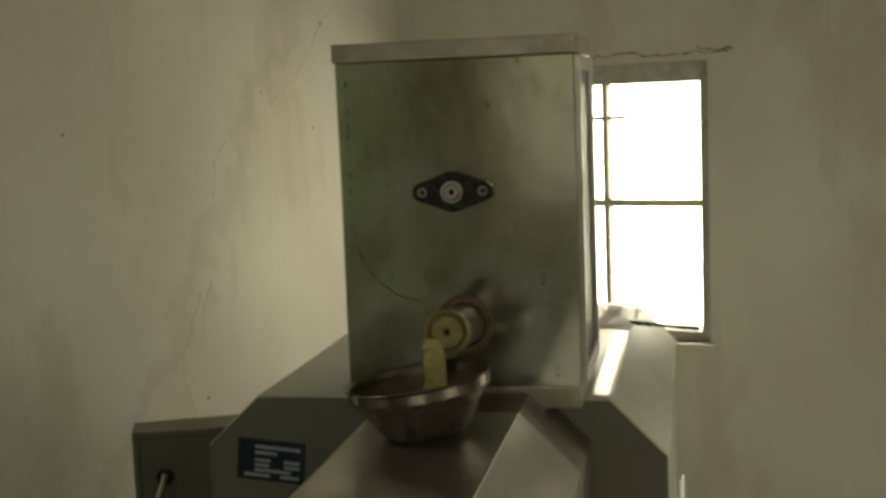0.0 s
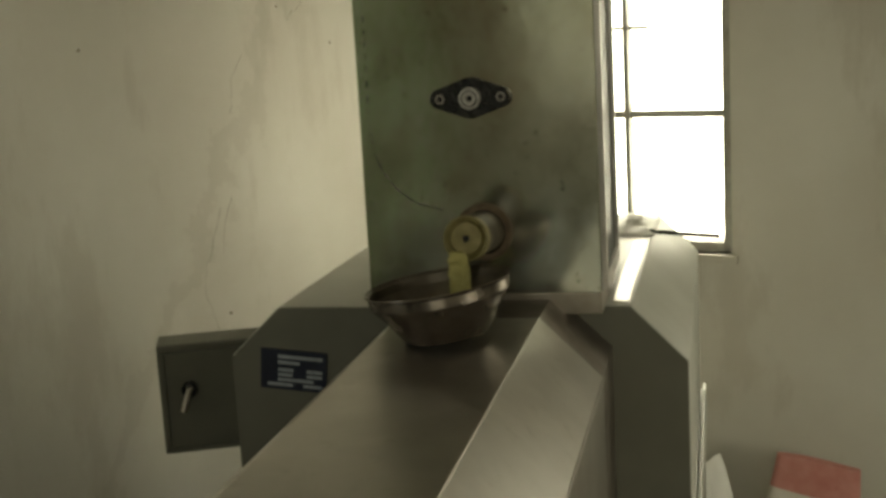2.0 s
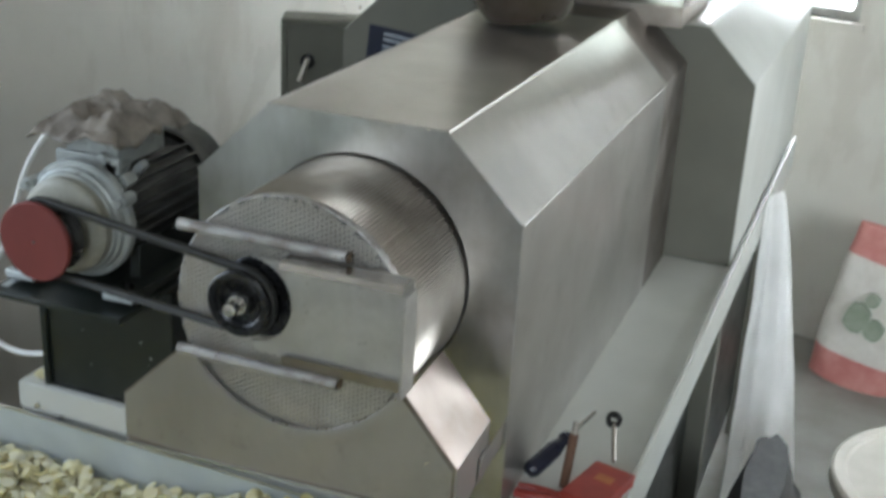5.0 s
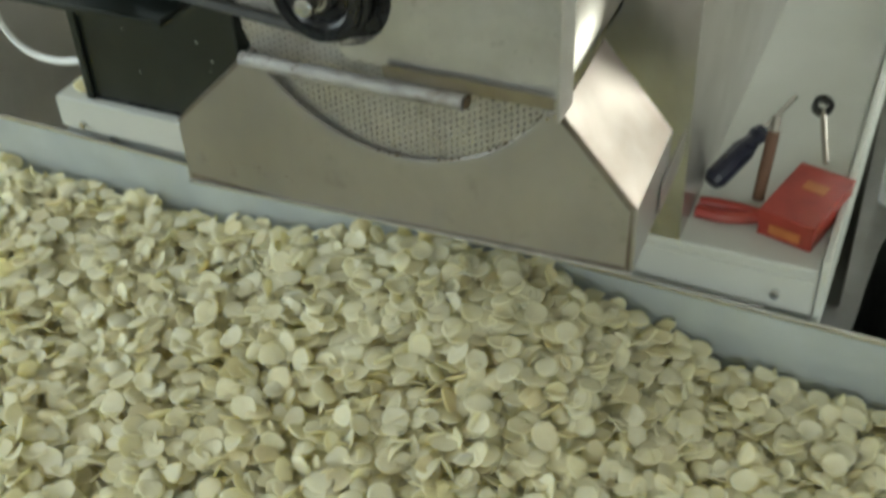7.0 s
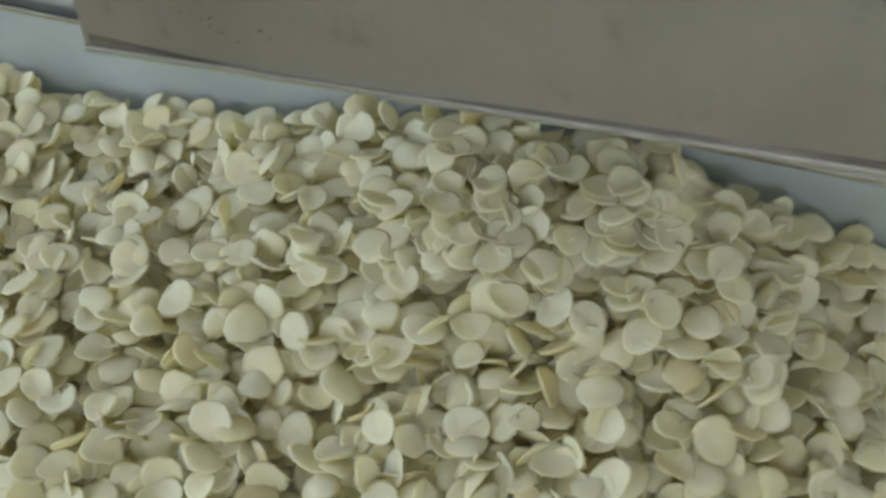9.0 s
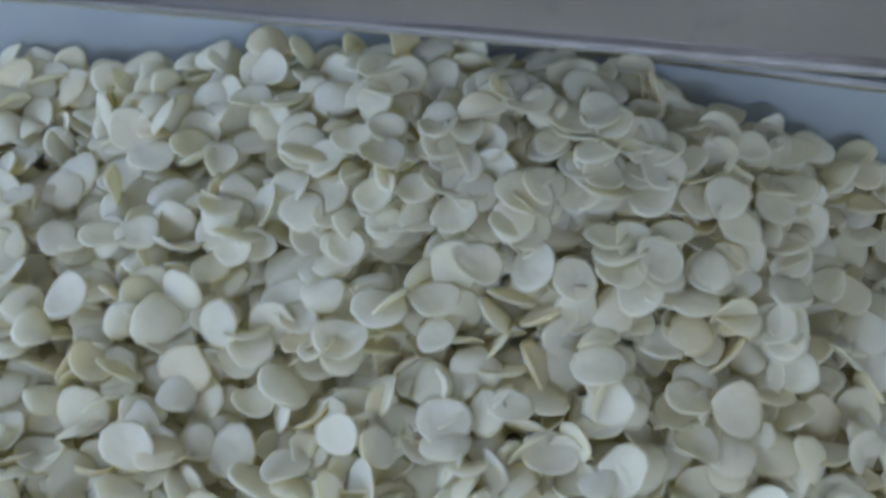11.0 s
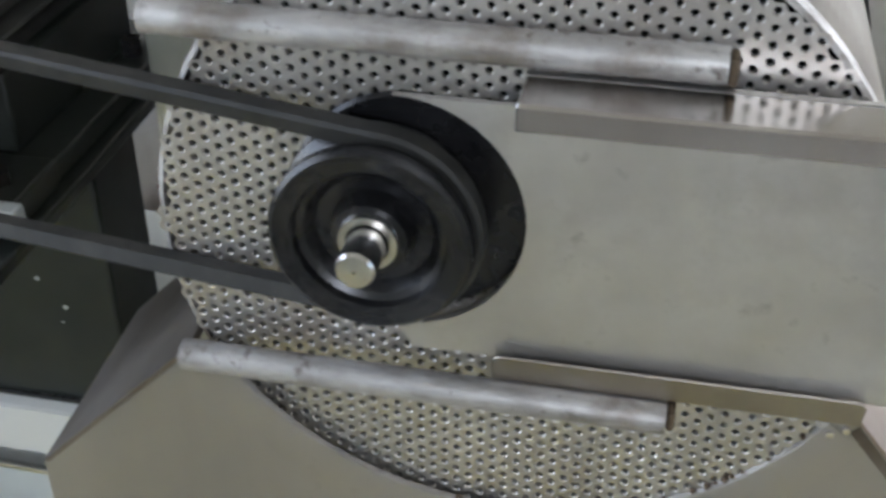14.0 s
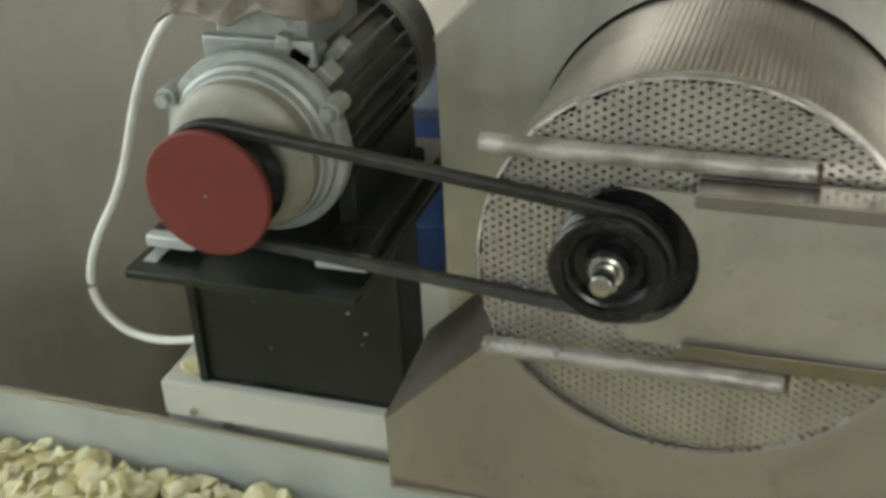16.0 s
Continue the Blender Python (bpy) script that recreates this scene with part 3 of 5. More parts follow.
def build_nameplate():
    t = thing("nameplate", (-0.375, 0.994, 1.21), "dark blue maker's plate with pale printed lines", "label")
    tilt = Matrix.Rotation(radians(5.2), 4, "Y")

    def flat(name, x0, x1, z0, z1, y0, y1, mat, label=""):
        bm = bmesh.new()
        box(bm, x0, x1, y0, y1, z0, z1)
        bmesh.ops.transform(bm, matrix=Matrix.Translation((-0.375, 0, 1.2105)) @ tilt, verts=bm.verts)
        return part(name, bm, mat, t, label, False)

    flat("plate", -0.064, 0.064, -0.0385, 0.0385, 0.9915, 0.9945, blue_label)
    flat("bar", -0.03, 0.056, 0.022, 0.0285, 0.9905, 0.9914, print_white)
    flat("bar", -0.03, 0.012, 0.011, 0.017, 0.9905, 0.9914, print_white)
    for i, (a, b) in enumerate(((-0.03, 0.0), (-0.03, -0.002), (-0.03, 0.04), (-0.05, 0.0))):
        z = 0.0 - i * 0.0095
        flat("bar", a, b, z - 0.003, z + 0.003, 0.9905, 0.9914, print_white)
    for z, a in ((0.0, 0.026), (-0.0095, 0.026), (-0.0285, 0.02)):
        flat("bar", a, 0.056, z - 0.003, z + 0.003, 0.9905, 0.9914, print_white)


build_nameplate()


def build_control_cabinet():
    t = thing("control_cabinet", (-0.763, 1.22, 1.075), "small grey-green electric control cabinet with a turn handle", "control cabinet")
    rot = Matrix.Translation((-0.763, 1.22, 0)) @ Matrix.Rotation(radians(22), 4, "Z")

    def b(name, dims, mat, label="", parent=t, bevel=0.002):
        bm = bmesh.new()
        box(bm, *dims)
        soften(bm, bevel)
        bmesh.ops.transform(bm, matrix=rot, verts=bm.verts)
        return part(name, bm, mat, parent, label)

    b("body", (0.0, 0.29, 0.0, 0.09, 0.955, 1.192), shaded_green_paint)
    b("rim_top", (0.0, 0.29, -0.007, -0.0005, 1.178, 1.192), shaded_green_paint)
    b("rim_bottom", (0.0, 0.29, -0.007, -0.0005, 0.955, 0.967), shaded_green_paint)
    b("rim_side", (0.0, 0.013, -0.007, -0.0005, 0.968, 1.177), shaded_green_paint)
    door = b("door", (0.015, 0.285, -0.005, -0.0008, 0.969, 1.176), shaded_green_paint, "", t, 0.001)
    bm = bmesh.new()
    cyl(bm, (0.062, -0.005, 1.095), (0.062, -0.016, 1.095), 0.017, 20)
    bmesh.ops.transform(bm, matrix=rot, verts=bm.verts)
    part("rosette", bm, black_iron, door)
    bm = bmesh.new()
    cyl(bm, (0.062, -0.024, 1.10), (0.045, -0.030, 1.052), 0.006, 12, 0.0075)
    cyl(bm, (0.062, -0.012, 1.10), (0.062, -0.028, 1.10), 0.007, 12)
    bmesh.ops.transform(bm, matrix=rot, verts=bm.verts)
    part("handle", bm, drum_steel, door, "dull steel turn handle")


build_control_cabinet()


# ---- hopper with its discharge tube ----
def build_hopper():
    t = thing("hopper", (0.005, 1.06, 1.331), "tall tarnished stainless steel hopper box on the housing", "hopper")
    x0, x1, y0, y1 = -0.198, 0.207, 0.933, 1.20
    bm = bmesh.new()
    box(bm, x0, x1, y0, y1, 1.369, 1.925)
    soften(bm, 0.002)
    part("body", bm, hopper_steel, t)
    bm = bmesh.new()
    box(bm, x0 - 0.004, x1 + 0.004, y0 - 0.004, y1 + 0.004, 1.926, 1.9565)
    soften(bm, 0.0012)
    part("lid_rim", bm, drum_steel, t, "folded rim")
    boxpart("base_frame", (x0 + 0.002, x1 - 0.001, y0 + 0.003, y1 - 0.004, 1.3315, 1.368), drum_steel, t, "folded foot strip")
    bm = bmesh.new()
    for z0, z1, a, b in ((1.372, 1.40, y0 + 0.004, y1 - 0.004), (1.90, 1.922, y0 + 0.004, y1 - 0.004), (1.401, 1.899, y0 + 0.004, y0 + 0.02), (1.401, 1.899, y1 - 0.02, y1 - 0.004)):
        box(bm, x1 + 0.0004, x1 + 0.009, a, b, z0, z1)
    part("side_frame", bm, steel, t, "bare steel side frame", False)
    boxpart("side_panel", (x1 + 0.0004, x1 + 0.003, y0 + 0.022, y1 - 0.022, 1.402, 1.898), black_paint, t, "dark side panel", 0.0008)
    # dashed weld line of the inner bend
    bend = [(0.018, 1.895), (0.018, 1.825), (0.018, 1.765), (0.017, 1.69), (0.018, 1.65), (0.024, 1.615), (0.036, 1.584), (0.060, 1.552), (0.093, 1.528), (0.14, 1.515)]
    rng = random.Random(2)
    for k, ((xa, za), (xb, zb)) in enumerate(zip(bend, bend[1:])):
        a, b = Vector((x0 + xa, 0, za)), Vector((x0 + xb, 0, zb))
        d = (b - a).normalized()
        side = Vector((-d.z, 0, d.x))
        cuts = 3 if k < 5 else 2
        for q in range(cuts):
            f = rng.uniform(0.3, 0.6) if k < 5 else rng.uniform(0.8, 1.0)
            p0, p1 = a.lerp(b, q / cuts), a.lerp(b, (q + f) / cuts)
            w = rng.uniform(0.0007, 0.0015)
            bm = bmesh.new()
            prism(bm, [(p.x + side.x * e, p.z + side.z * e) for p, e in ((p0, -w), (p1, -w * 0.6), (p1, w * 0.6), (p0, w))], y0 - 0.0008, y0 - 0.0001)
            part("weld_mark", bm, black_iron, t, "", False)
    # flange bearing
    outline = []
    for cx, r, a0, a1 in ((0.052, 0.017, -58, 58), (0.0, 0.034, 62, 118), (-0.052, 0.017, 122, 238), (0.0, 0.034, 242, 298)):
        for k in range(9):
            an = radians(a0 + (a1 - a0) * k / 8)
            outline.append((-0.001 + cx + r * math.cos(an), 1.704 + r * math.sin(an)))
    bm = bmesh.new()
    prism(bm, outline, y0 - 0.012, y0 - 0.0003)
    soften(bm, 0.002)
    fl = part("bearing_flange", bm, black_iron, t, "black cast flange bearing")
    bm = bmesh.new()
    lathe(bm, (-0.001, y0 - 0.0118, 1.704), (0, -1, 0), [(0.0185, 0), (0.0185, 0.007), (0.0178, 0.008), (0.0145, 0.008), (0.0138, 0.007), (0.0136, 0.001)], 36)
    part("bearing_ring", bm, pipe_steel, fl, "dull steel bearing ring")
    bm = bmesh.new()
    lathe(bm, (-0.001, y0 - 0.0118, 1.704), (0, -1, 0), [(0.0115, 0), (0.0115, 0.0095), (0.0108, 0.0105), (0.0058, 0.0105), (0.0052, 0.0095), (0.0050, 0.001)], 32)
    part("inner_ring", bm, pipe_steel, fl, "dull steel inner ring")
    for dx, dz in ((-0.051, 0.0), (0.052, 0.001)):
        bm = bmesh.new()
        lathe(bm, (-0.001 + dx, y0 - 0.0118, 1.704 + dz), (0, -1, 0), [(0.0088, 0), (0.0088, 0.004), (0.0080, 0.005), (0.0052, 0.005), (0.0048, 0.001)], 6)
        part("bolt", bm, pipe_steel, fl, "hollow bolt head")
    # discharge tube
    ax, az = 0.005, 1.481
    bm = bmesh.new()
    lathe(bm, (ax + 0.006, y0 - 0.0002, az - 0.003), (0, -1, 0), [(0.049, 0), (0.049, 0.012), (0.045, 0.014), (0.038, 0.014)], 40)
    part("tube_collar", bm, crust, t, "brown crusted collar")
    bm = bmesh.new()
    lathe(bm, (ax + 0.006, y0 - 0.001, az - 0.003), (0.025, -1, 0.11), [(0.0345, 0), (0.0345, 0.150), (0.0352, 0.1515), (0.0352, 0.160)], 40)
    part("discharge_tube", bm, tube_brown, t, "brown crusted discharge tube")
    bm = bmesh.new()
    lathe(bm, (ax + 0.006, y0 - 0.001, az - 0.003), (0.025, -1, 0.11), [(0.0356, 0.156), (0.0360, 0.183), (0.0340, 0.1845), (0.0328, 0.176), (0.0285, 0.1735), (0.0275, 0.1755), (0.0240, 0.1795), (0.012, 0.181), (0.006, 0.180), (0.0055, 0.167), (0.0004, 0.167)], 40)
    part("tube_mouth", bm, mouth_yellow, t, "yellow crusted mouth plate")
    cylpart("shaft_tip", (ax + 0.0102, y0 - 0.166, az + 0.0153), (ax + 0.0105, y0 - 0.178, az + 0.0166), 0.0042, black_iron, t)


build_hopper()


def build_strand(seed, lean):
    """A ragged curtain of batter that hangs from the tube's lip, in its own space."""
    rng = random.Random(seed)
    bm = bmesh.new()
    rows = []
    for i in range(14):
        k = i / 13
        w = 0.0130 * min(1.0, 0.8 + 2 * k) * (1 - 0.4 * k) + 0.002 * rng.random()
        th = 0.0026 * (1 - 0.3 * k) + 0.001 * rng.random()
        c = Vector((lean * k * 0.02 + 0.003 * (rng.random() - 0.5), 0.004 * (rng.random() - 0.5), -0.095 * k))
        rows.append([bm.verts.new(c + Vector((w * math.cos(a), th * math.sin(a), 0.002 * rng.random()))) for a in [2 * math.pi * j / 12 for j in range(12)]])
    for a, b in zip(rows, rows[1:]):
        for j in range(12):
            bm.faces.new((a[j], a[(j + 1) % 12], b[(j + 1) % 12], b[j]))
    bm.faces.new(rows[0])
    bm.faces.new(rows[-1][::-1])
    return tagged(new("batter_strand", mesh_of("batter_strand", bm, batter_mat)), "yellow batter running from the tube into the bowl", "batter", "batter strands")


strand_a, strand_b = build_strand(3, 0.4), build_strand(8, -0.4)


def build_bowl():
    base = Vector((-0.002, 0.664, 1.3605))
    t = thing("mixing_bowl", base, "scuffed stainless steel bowl standing tilted under the tube", "bowl")
    prof = [(0.0005, 0.003), (0.055, 0.003), (0.064, 0.004), (0.070, 0.012), (0.089, 0.042), (0.104, 0.060), (0.107, 0.065), (0.108, 0.079), (0.1125, 0.083), (0.1115, 0.085),
            (0.106, 0.080), (0.105, 0.066), (0.101, 0.061), (0.086, 0.042), (0.067, 0.013), (0.060, 0.008), (0.0005, 0.007)]
    tilt = Matrix.Translation(base + Vector((0, 0, 0.004))) @ Matrix.Rotation(radians(-7.5), 4, "Y") @ Matrix.Translation(-base)
    bm = bmesh.new()
    lathe(bm, base, (0, 0, 1), prof[:10], 72)
    bmesh.ops.transform(bm, matrix=tilt, verts=bm.verts)
    part("shell", bm, bowl_steel, t)
    bm = bmesh.new()
    lathe(bm, base, (0, 0, 1), prof[9:], 72)
    bmesh.ops.transform(bm, matrix=tilt, verts=bm.verts)
    part("inside", bm, bowl_shaded, t, "inside coloured dark for the hopper it mirrors")
    bm = bmesh.new()
    lathe(bm, base + Vector((0, 0, 0.0)), (0, 0, 1), [(0.0805, 0.034), (0.06, 0.040), (0.03, 0.046), (0.0005, 0.048)], 40)
    for v in bm.verts:
        v.co.z += 0.004 * noise.noise(v.co * 60)
    bmesh.ops.transform(bm, matrix=tilt, verts=bm.verts)
    part("batter", bm, batter_mat, t, "yellow batter in the bowl")


build_bowl()

# ---- drum housing (shell), drum, hood ----
CX, CZ, RDRUM = 0.010, 1.169, 0.1445
SHELL = [(-0.217, DECK), (0.217, DECK), (0.217, 1.261), (0.118, 1.359), (-0.115, 1.359), (-0.217, 1.261)]


def ray_to_outline(outline, cx, cz, an):
    """The distance from a centre to a closed outline in the direction of an angle."""
    d = (math.cos(an), math.sin(an))
    best = None
    for (x0, z0), (x1, z1) in zip(outline, outline[1:] + outline[:1]):
        ex, ez = x1 - x0, z1 - z0
        det = ex * d[1] - ez * d[0]
        if abs(det) < 1e-9:
            continue
        s = ((cx - x0) * d[1] - (cz - z0) * d[0]) / det
        k = ((x0 - cx) * ez - (z0 - cz) * ex) / (d[0] * ez - d[1] * ex)
        if -1e-6 <= s <= 1 + 1e-6 and k > 0 and (best is None or k < best):
            best = k
    return best


def holed_plate(bm, outline, cx, cz, r, y0, y1, extra=96):
    """A plate of that outline with a round hole in it."""
    angles = sorted({round(2 * math.pi * i / extra, 6) for i in range(extra)} | {round(math.atan2(z - cz, x - cx) % (2 * math.pi), 6) for x, z in outline})
    cols = []
    for an in angles:
        k = ray_to_outline(outline, cx, cz, an)
        c, s = math.cos(an), math.sin(an)
        cols.append([bm.verts.new((cx + q * c, y, cz + q * s)) for q, y in ((r, y0), (k, y0), (k, y1), (r, y1))])
    for a, b in zip(cols, cols[1:] + cols[:1]):
        for i in range(4):
            j = (i + 1) % 4
            bm.faces.new((a[i], a[j], b[j], b[i]))


def build_shell():
    t = thing("drum_housing", (0.0, 0.4, DECK), "eight-sided brushed stainless steel drum housing on the deck", "machine housing")
    bm = bmesh.new()
    holed_plate(bm, SHELL, CX, CZ, RDRUM + 0.002, 0.0, 0.003)
    part("front_plate", bm, wavy_steel, t, "buffed front plate with a round opening", False)
    th = 0.003
    names = {1: "side_panel", 2: "shoulder_panel", 3: "top_panel", 4: "shoulder_panel", 5: "side_panel"}
    n = len(SHELL)
    for i in (1, 2, 3, 4, 5):
        (x0, z0), (x1, z1) = SHELL[i], SHELL[(i + 1) % n]
        nx, nz = (z1 - z0), -(x1 - x0)
        ln = math.hypot(nx, nz)
        nx, nz = nx / ln * th, nz / ln * th
        bm = bmesh.new()
        prism(bm, [(x0, z0), (x1, z1), (x1 - nx * 1.0, z1 - nz), (x0 - nx, z0 - nz)], 0.0032, 0.80)
        soften(bm, 0.0006, 1)
        part(names[i], bm, steel, t, "", True)
    for i in (2, 3, 4, 5):
        x, z = SHELL[i]
        cylpart("fold", (x, 0.0005, z - 0.0008), (x, 0.80, z - 0.0008), 0.0022, steel, t, "rounded fold", 10)
    bm = bmesh.new()
    prism(bm, [(x * 0.985, z - 0.005 if z > 1 else z + 0.001) for x, z in SHELL], 0.785, 0.797)
    part("back_plate", bm, crust, t, "", False)


build_shell()


def build_drum():
    t = thing("puffing_drum", (CX, 0.0, CZ), "round stainless drum with a perforated end plate", "drum")
    # ribbed wall
    bm = bmesh.new()
    nrib = 190
    ringlist = []
    for y in (-0.1745, 0.62):
        ring = []
        for i in range(nrib * 2):
            an = math.pi * i / nrib
            r = RDRUM - (0.0024 if i % 2 else 0.0)
            ring.append(bm.verts.new((CX + r * math.cos(an), y, CZ + r * math.sin(an))))
        ringlist.append(ring)
    m = nrib * 2
    for i in range(m):
        bm.faces.new((ringlist[0][i], ringlist[0][(i + 1) % m], ringlist[1][(i + 1) % m], ringlist[1][i]))
    part("ribbed_wall", bm, drum_steel, t, "finely ribbed drum wall", False)
    bm = bmesh.new()
    lathe(bm, (CX, -0.1745, CZ), (0, -1, 0), [(RDRUM + 0.0003, -0.010), (RDRUM + 0.0003, 0.0004), (RDRUM - 0.0018, 0.0012), (RDRUM - 0.0018, -0.010)], 96, True)
    part("rim", bm, pipe_steel, t)
    # black disc set behind the holes in place of the drum's inner shade
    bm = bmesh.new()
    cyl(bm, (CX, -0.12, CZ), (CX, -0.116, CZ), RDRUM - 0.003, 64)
    part("dark_backing_disc", bm, black_paint, t, "added black disc for the shade inside the drum", False)
    bm = bmesh.new()
    lathe(bm, (-0.029, -0.1722, 1.190), (0, -1, 0), [(0.0475, -0.03), (0.0475, 0.0042), (0.0460, 0.0055), (0.020, 0.0058), (0.0006, 0.0058)], 56)
    part("shaft_housing", bm, black_iron, t, "black round shaft housing")
    # end plate with its holes, each a ring of faces
    pitch, hole, y0, y1 = 0.0061, 0.00136, -0.1757, -0.1733
    verts, faces = [], []
    for col in range(-30, 31):
        for row in range(-27, 28):
            px = CX + col * pitch * 0.866
            pz = CZ + (row + 0.5 * (col % 2)) * pitch
            if math.hypot(px - CX, pz - CZ) > RDRUM - 0.0018 or math.hypot(px + 0.029, pz - 1.190) < 0.044:
                continue
            base = len(verts)
            for k in range(12):
                an = math.pi * k / 6
                f = pitch / 2 / math.cos((an % (math.pi / 3)) - math.pi / 6)
                c, s = math.cos(an), math.sin(an)
                # six-sided cell round each hole
                verts.append((px + f * c, y0, pz + f * s))
                verts.append((px + hole * 1.35 * c, y0, pz + hole * 1.35 * s))
                verts.append((px + hole * c, y0 + 0.0005, pz + hole * s))
                verts.append((px + hole * c, y1, pz + hole * s))
            for k in range(12):
                a, b = base + 4 * k, base + 4 * ((k + 1) % 12)
                for i in range(3):
                    faces.append((a + i, a + i + 1, b + i + 1, b + i))
    me = bpy.data.meshes.new("perforated_plate")
    me.from_pydata([(x - CX, y, z - CZ) for x, y, z in verts], [], faces)
    me.update()
    me.materials.append(perf_steel)
    ob = new("perforated_plate", me)
    ob.parent = t
    tagged(ob, "perforated steel end plate", "", "", "stuff")


build_drum()


def build_hood():
    t = thing("chute_hood", (0.0, -0.12, 0.964), "matt stainless chute hood under the drum", "chute hood")
    ztop = 1.108
    r, cz, cx = 0.1478, 1.1853, 0.0115
    arc = []
    a0 = math.atan2(ztop - cz, math.sqrt(r * r - (ztop - cz) ** 2))
    for k in range(41):
        an = a0 + (-math.pi - 2 * a0) * k / 40
        arc.append((cx + r * math.cos(an), cz + r * math.sin(an)))
    right, left = arc[0], arc[-1]
    bm = bmesh.new()
    prism(bm, [(-0.207, 0.966), (0.212, 0.966), (0.212, 1.031), (0.150, ztop)] + arc + [(-0.129, ztop), (-0.207, 1.031)], -0.181, -0.178)
    part("front_plate", bm, hood_steel, t, "matt front plate with a round cut", False)
    bm = bmesh.new()
    prism(bm, [(0.212, 0.966), (0.2142, 0.966), (0.2142, 1.0315), (0.212, 1.031)], -0.181, -0.06)
    part("side", bm, hood_steel, t, "", False)
    bm = bmesh.new()
    prism(bm, [(-0.2092, 0.966), (-0.207, 0.966), (-0.207, 1.031), (-0.2092, 1.0315)], -0.181, -0.06)
    part("side", bm, hood_steel, t, "", False)
    bm = bmesh.new()
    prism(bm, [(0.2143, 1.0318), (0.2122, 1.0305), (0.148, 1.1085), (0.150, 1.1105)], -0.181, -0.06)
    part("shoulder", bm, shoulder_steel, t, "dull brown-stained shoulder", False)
    # the left shoulder is darker than the right one
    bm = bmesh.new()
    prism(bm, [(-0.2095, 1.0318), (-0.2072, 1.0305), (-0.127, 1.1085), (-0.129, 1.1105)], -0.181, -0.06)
    part("shoulder", bm, dark_smudged_steel, t, "dark left shoulder", False)
    bm = bmesh.new()
    cyl(bm, (-0.208, -0.1825, 0.9655), (0.214, -0.1825, 0.9655), 0.0022, 12)
    part("rolled_edge", bm, bright_steel, t, "bright rolled bottom edge")
    bm = bmesh.new()
    rows = []
    for k in range(len(arc)):
        an = a0 + (-math.pi - 2 * a0) * k / 40
        rows.append([bm.verts.new((cx + (r + dr) * math.cos(an), y, cz + (r + dr) * math.sin(an))) for dr, y in ((-0.0004, -0.1795), (0.0006, -0.1812), (0.0050, -0.1819), (0.0120, -0.1817), (0.0200, -0.1811))])
    for p, q in zip(rows, rows[1:]):
        for k in range(4):
            bm.faces.new((p[k], p[k + 1], q[k + 1], q[k]))
    rim = part("pressed_rim", bm, hood_steel, t, "softly pressed rim of the round cut")
    for v in rim.data.polygons:
        v.use_smooth = True
    for pts in ([(0.150, 1.1075), (0.2115, 1.0315), (0.2085, 1.0285), (0.1465, 1.1045)], [(0.2115, 1.0310), (0.2115, 0.9675), (0.2075, 0.9680), (0.2090, 1.0280)], [(0.2070, 0.9710), (0.2070, 0.9672), (-0.02, 0.9672), (0.02, 0.9688)], [(-0.206, 0.9735), (-0.206, 0.9672), (-0.12, 0.9672), (-0.15, 0.9690)]):
        bm = bmesh.new()
        prism(bm, pts, -0.1814, -0.1811)
        part("burnt_edge", bm, dark_smudged_steel, t, "thin burnt brown edge", False)
    rng = random.Random(23)
    for _ in range(12):
        k = rng.random()
        x, z, q = -0.152 + 0.055 * k + rng.uniform(-0.002, 0.002), 0.9965 - 0.010 * k + rng.gauss(0, 0.0035), rng.uniform(0.0003, 0.0009)
        bm = bmesh.new()
        prism(bm, [(x + 1.6 * q * math.cos(n) * rng.uniform(0.5, 1.2), z + q * math.sin(n) * rng.uniform(0.4, 1.0)) for n in range(6)], -0.1814, -0.1811)
        part("stain", bm, dark_smudged_steel, t, "", False)
    for _ in range(16):
        an = a0 + (-math.pi - 2 * a0) * rng.uniform(0.02, 0.6)
        q = rng.uniform(0.0010, 0.0022)
        bm = bmesh.new()
        bmesh.ops.create_icosphere(bm, subdivisions=1, radius=q)
        for v in bm.verts:
            v.co *= rng.uniform(0.7, 1.2)
        bmesh.ops.translate(bm, verts=bm.verts, vec=(cx + (r - 0.0008) * math.cos(an), -0.1795, cz + (r - 0.0008) * math.sin(an)))
        part("crumb", bm, crust, t, "", False)
    boxpart("tie_bar", (0.2155, 0.2168, -0.10, 0.0, 0.97, 1.0), hood_steel, t, "", 0.0)
    boxpart("tie_bar", (-0.2168, -0.2100, -0.10, 0.0, 0.97, 1.0), hood_steel, t, "", 0.0)
    for x, z in ((0.139, 1.103), (0.145, 1.106)):
        cylpart("rivet", (x, -0.181, z), (x, -0.183, z), 0.0016, bright_steel, t, "", 8)


    t.rotation_euler = (0, 0, radians(2.0))


build_hood()


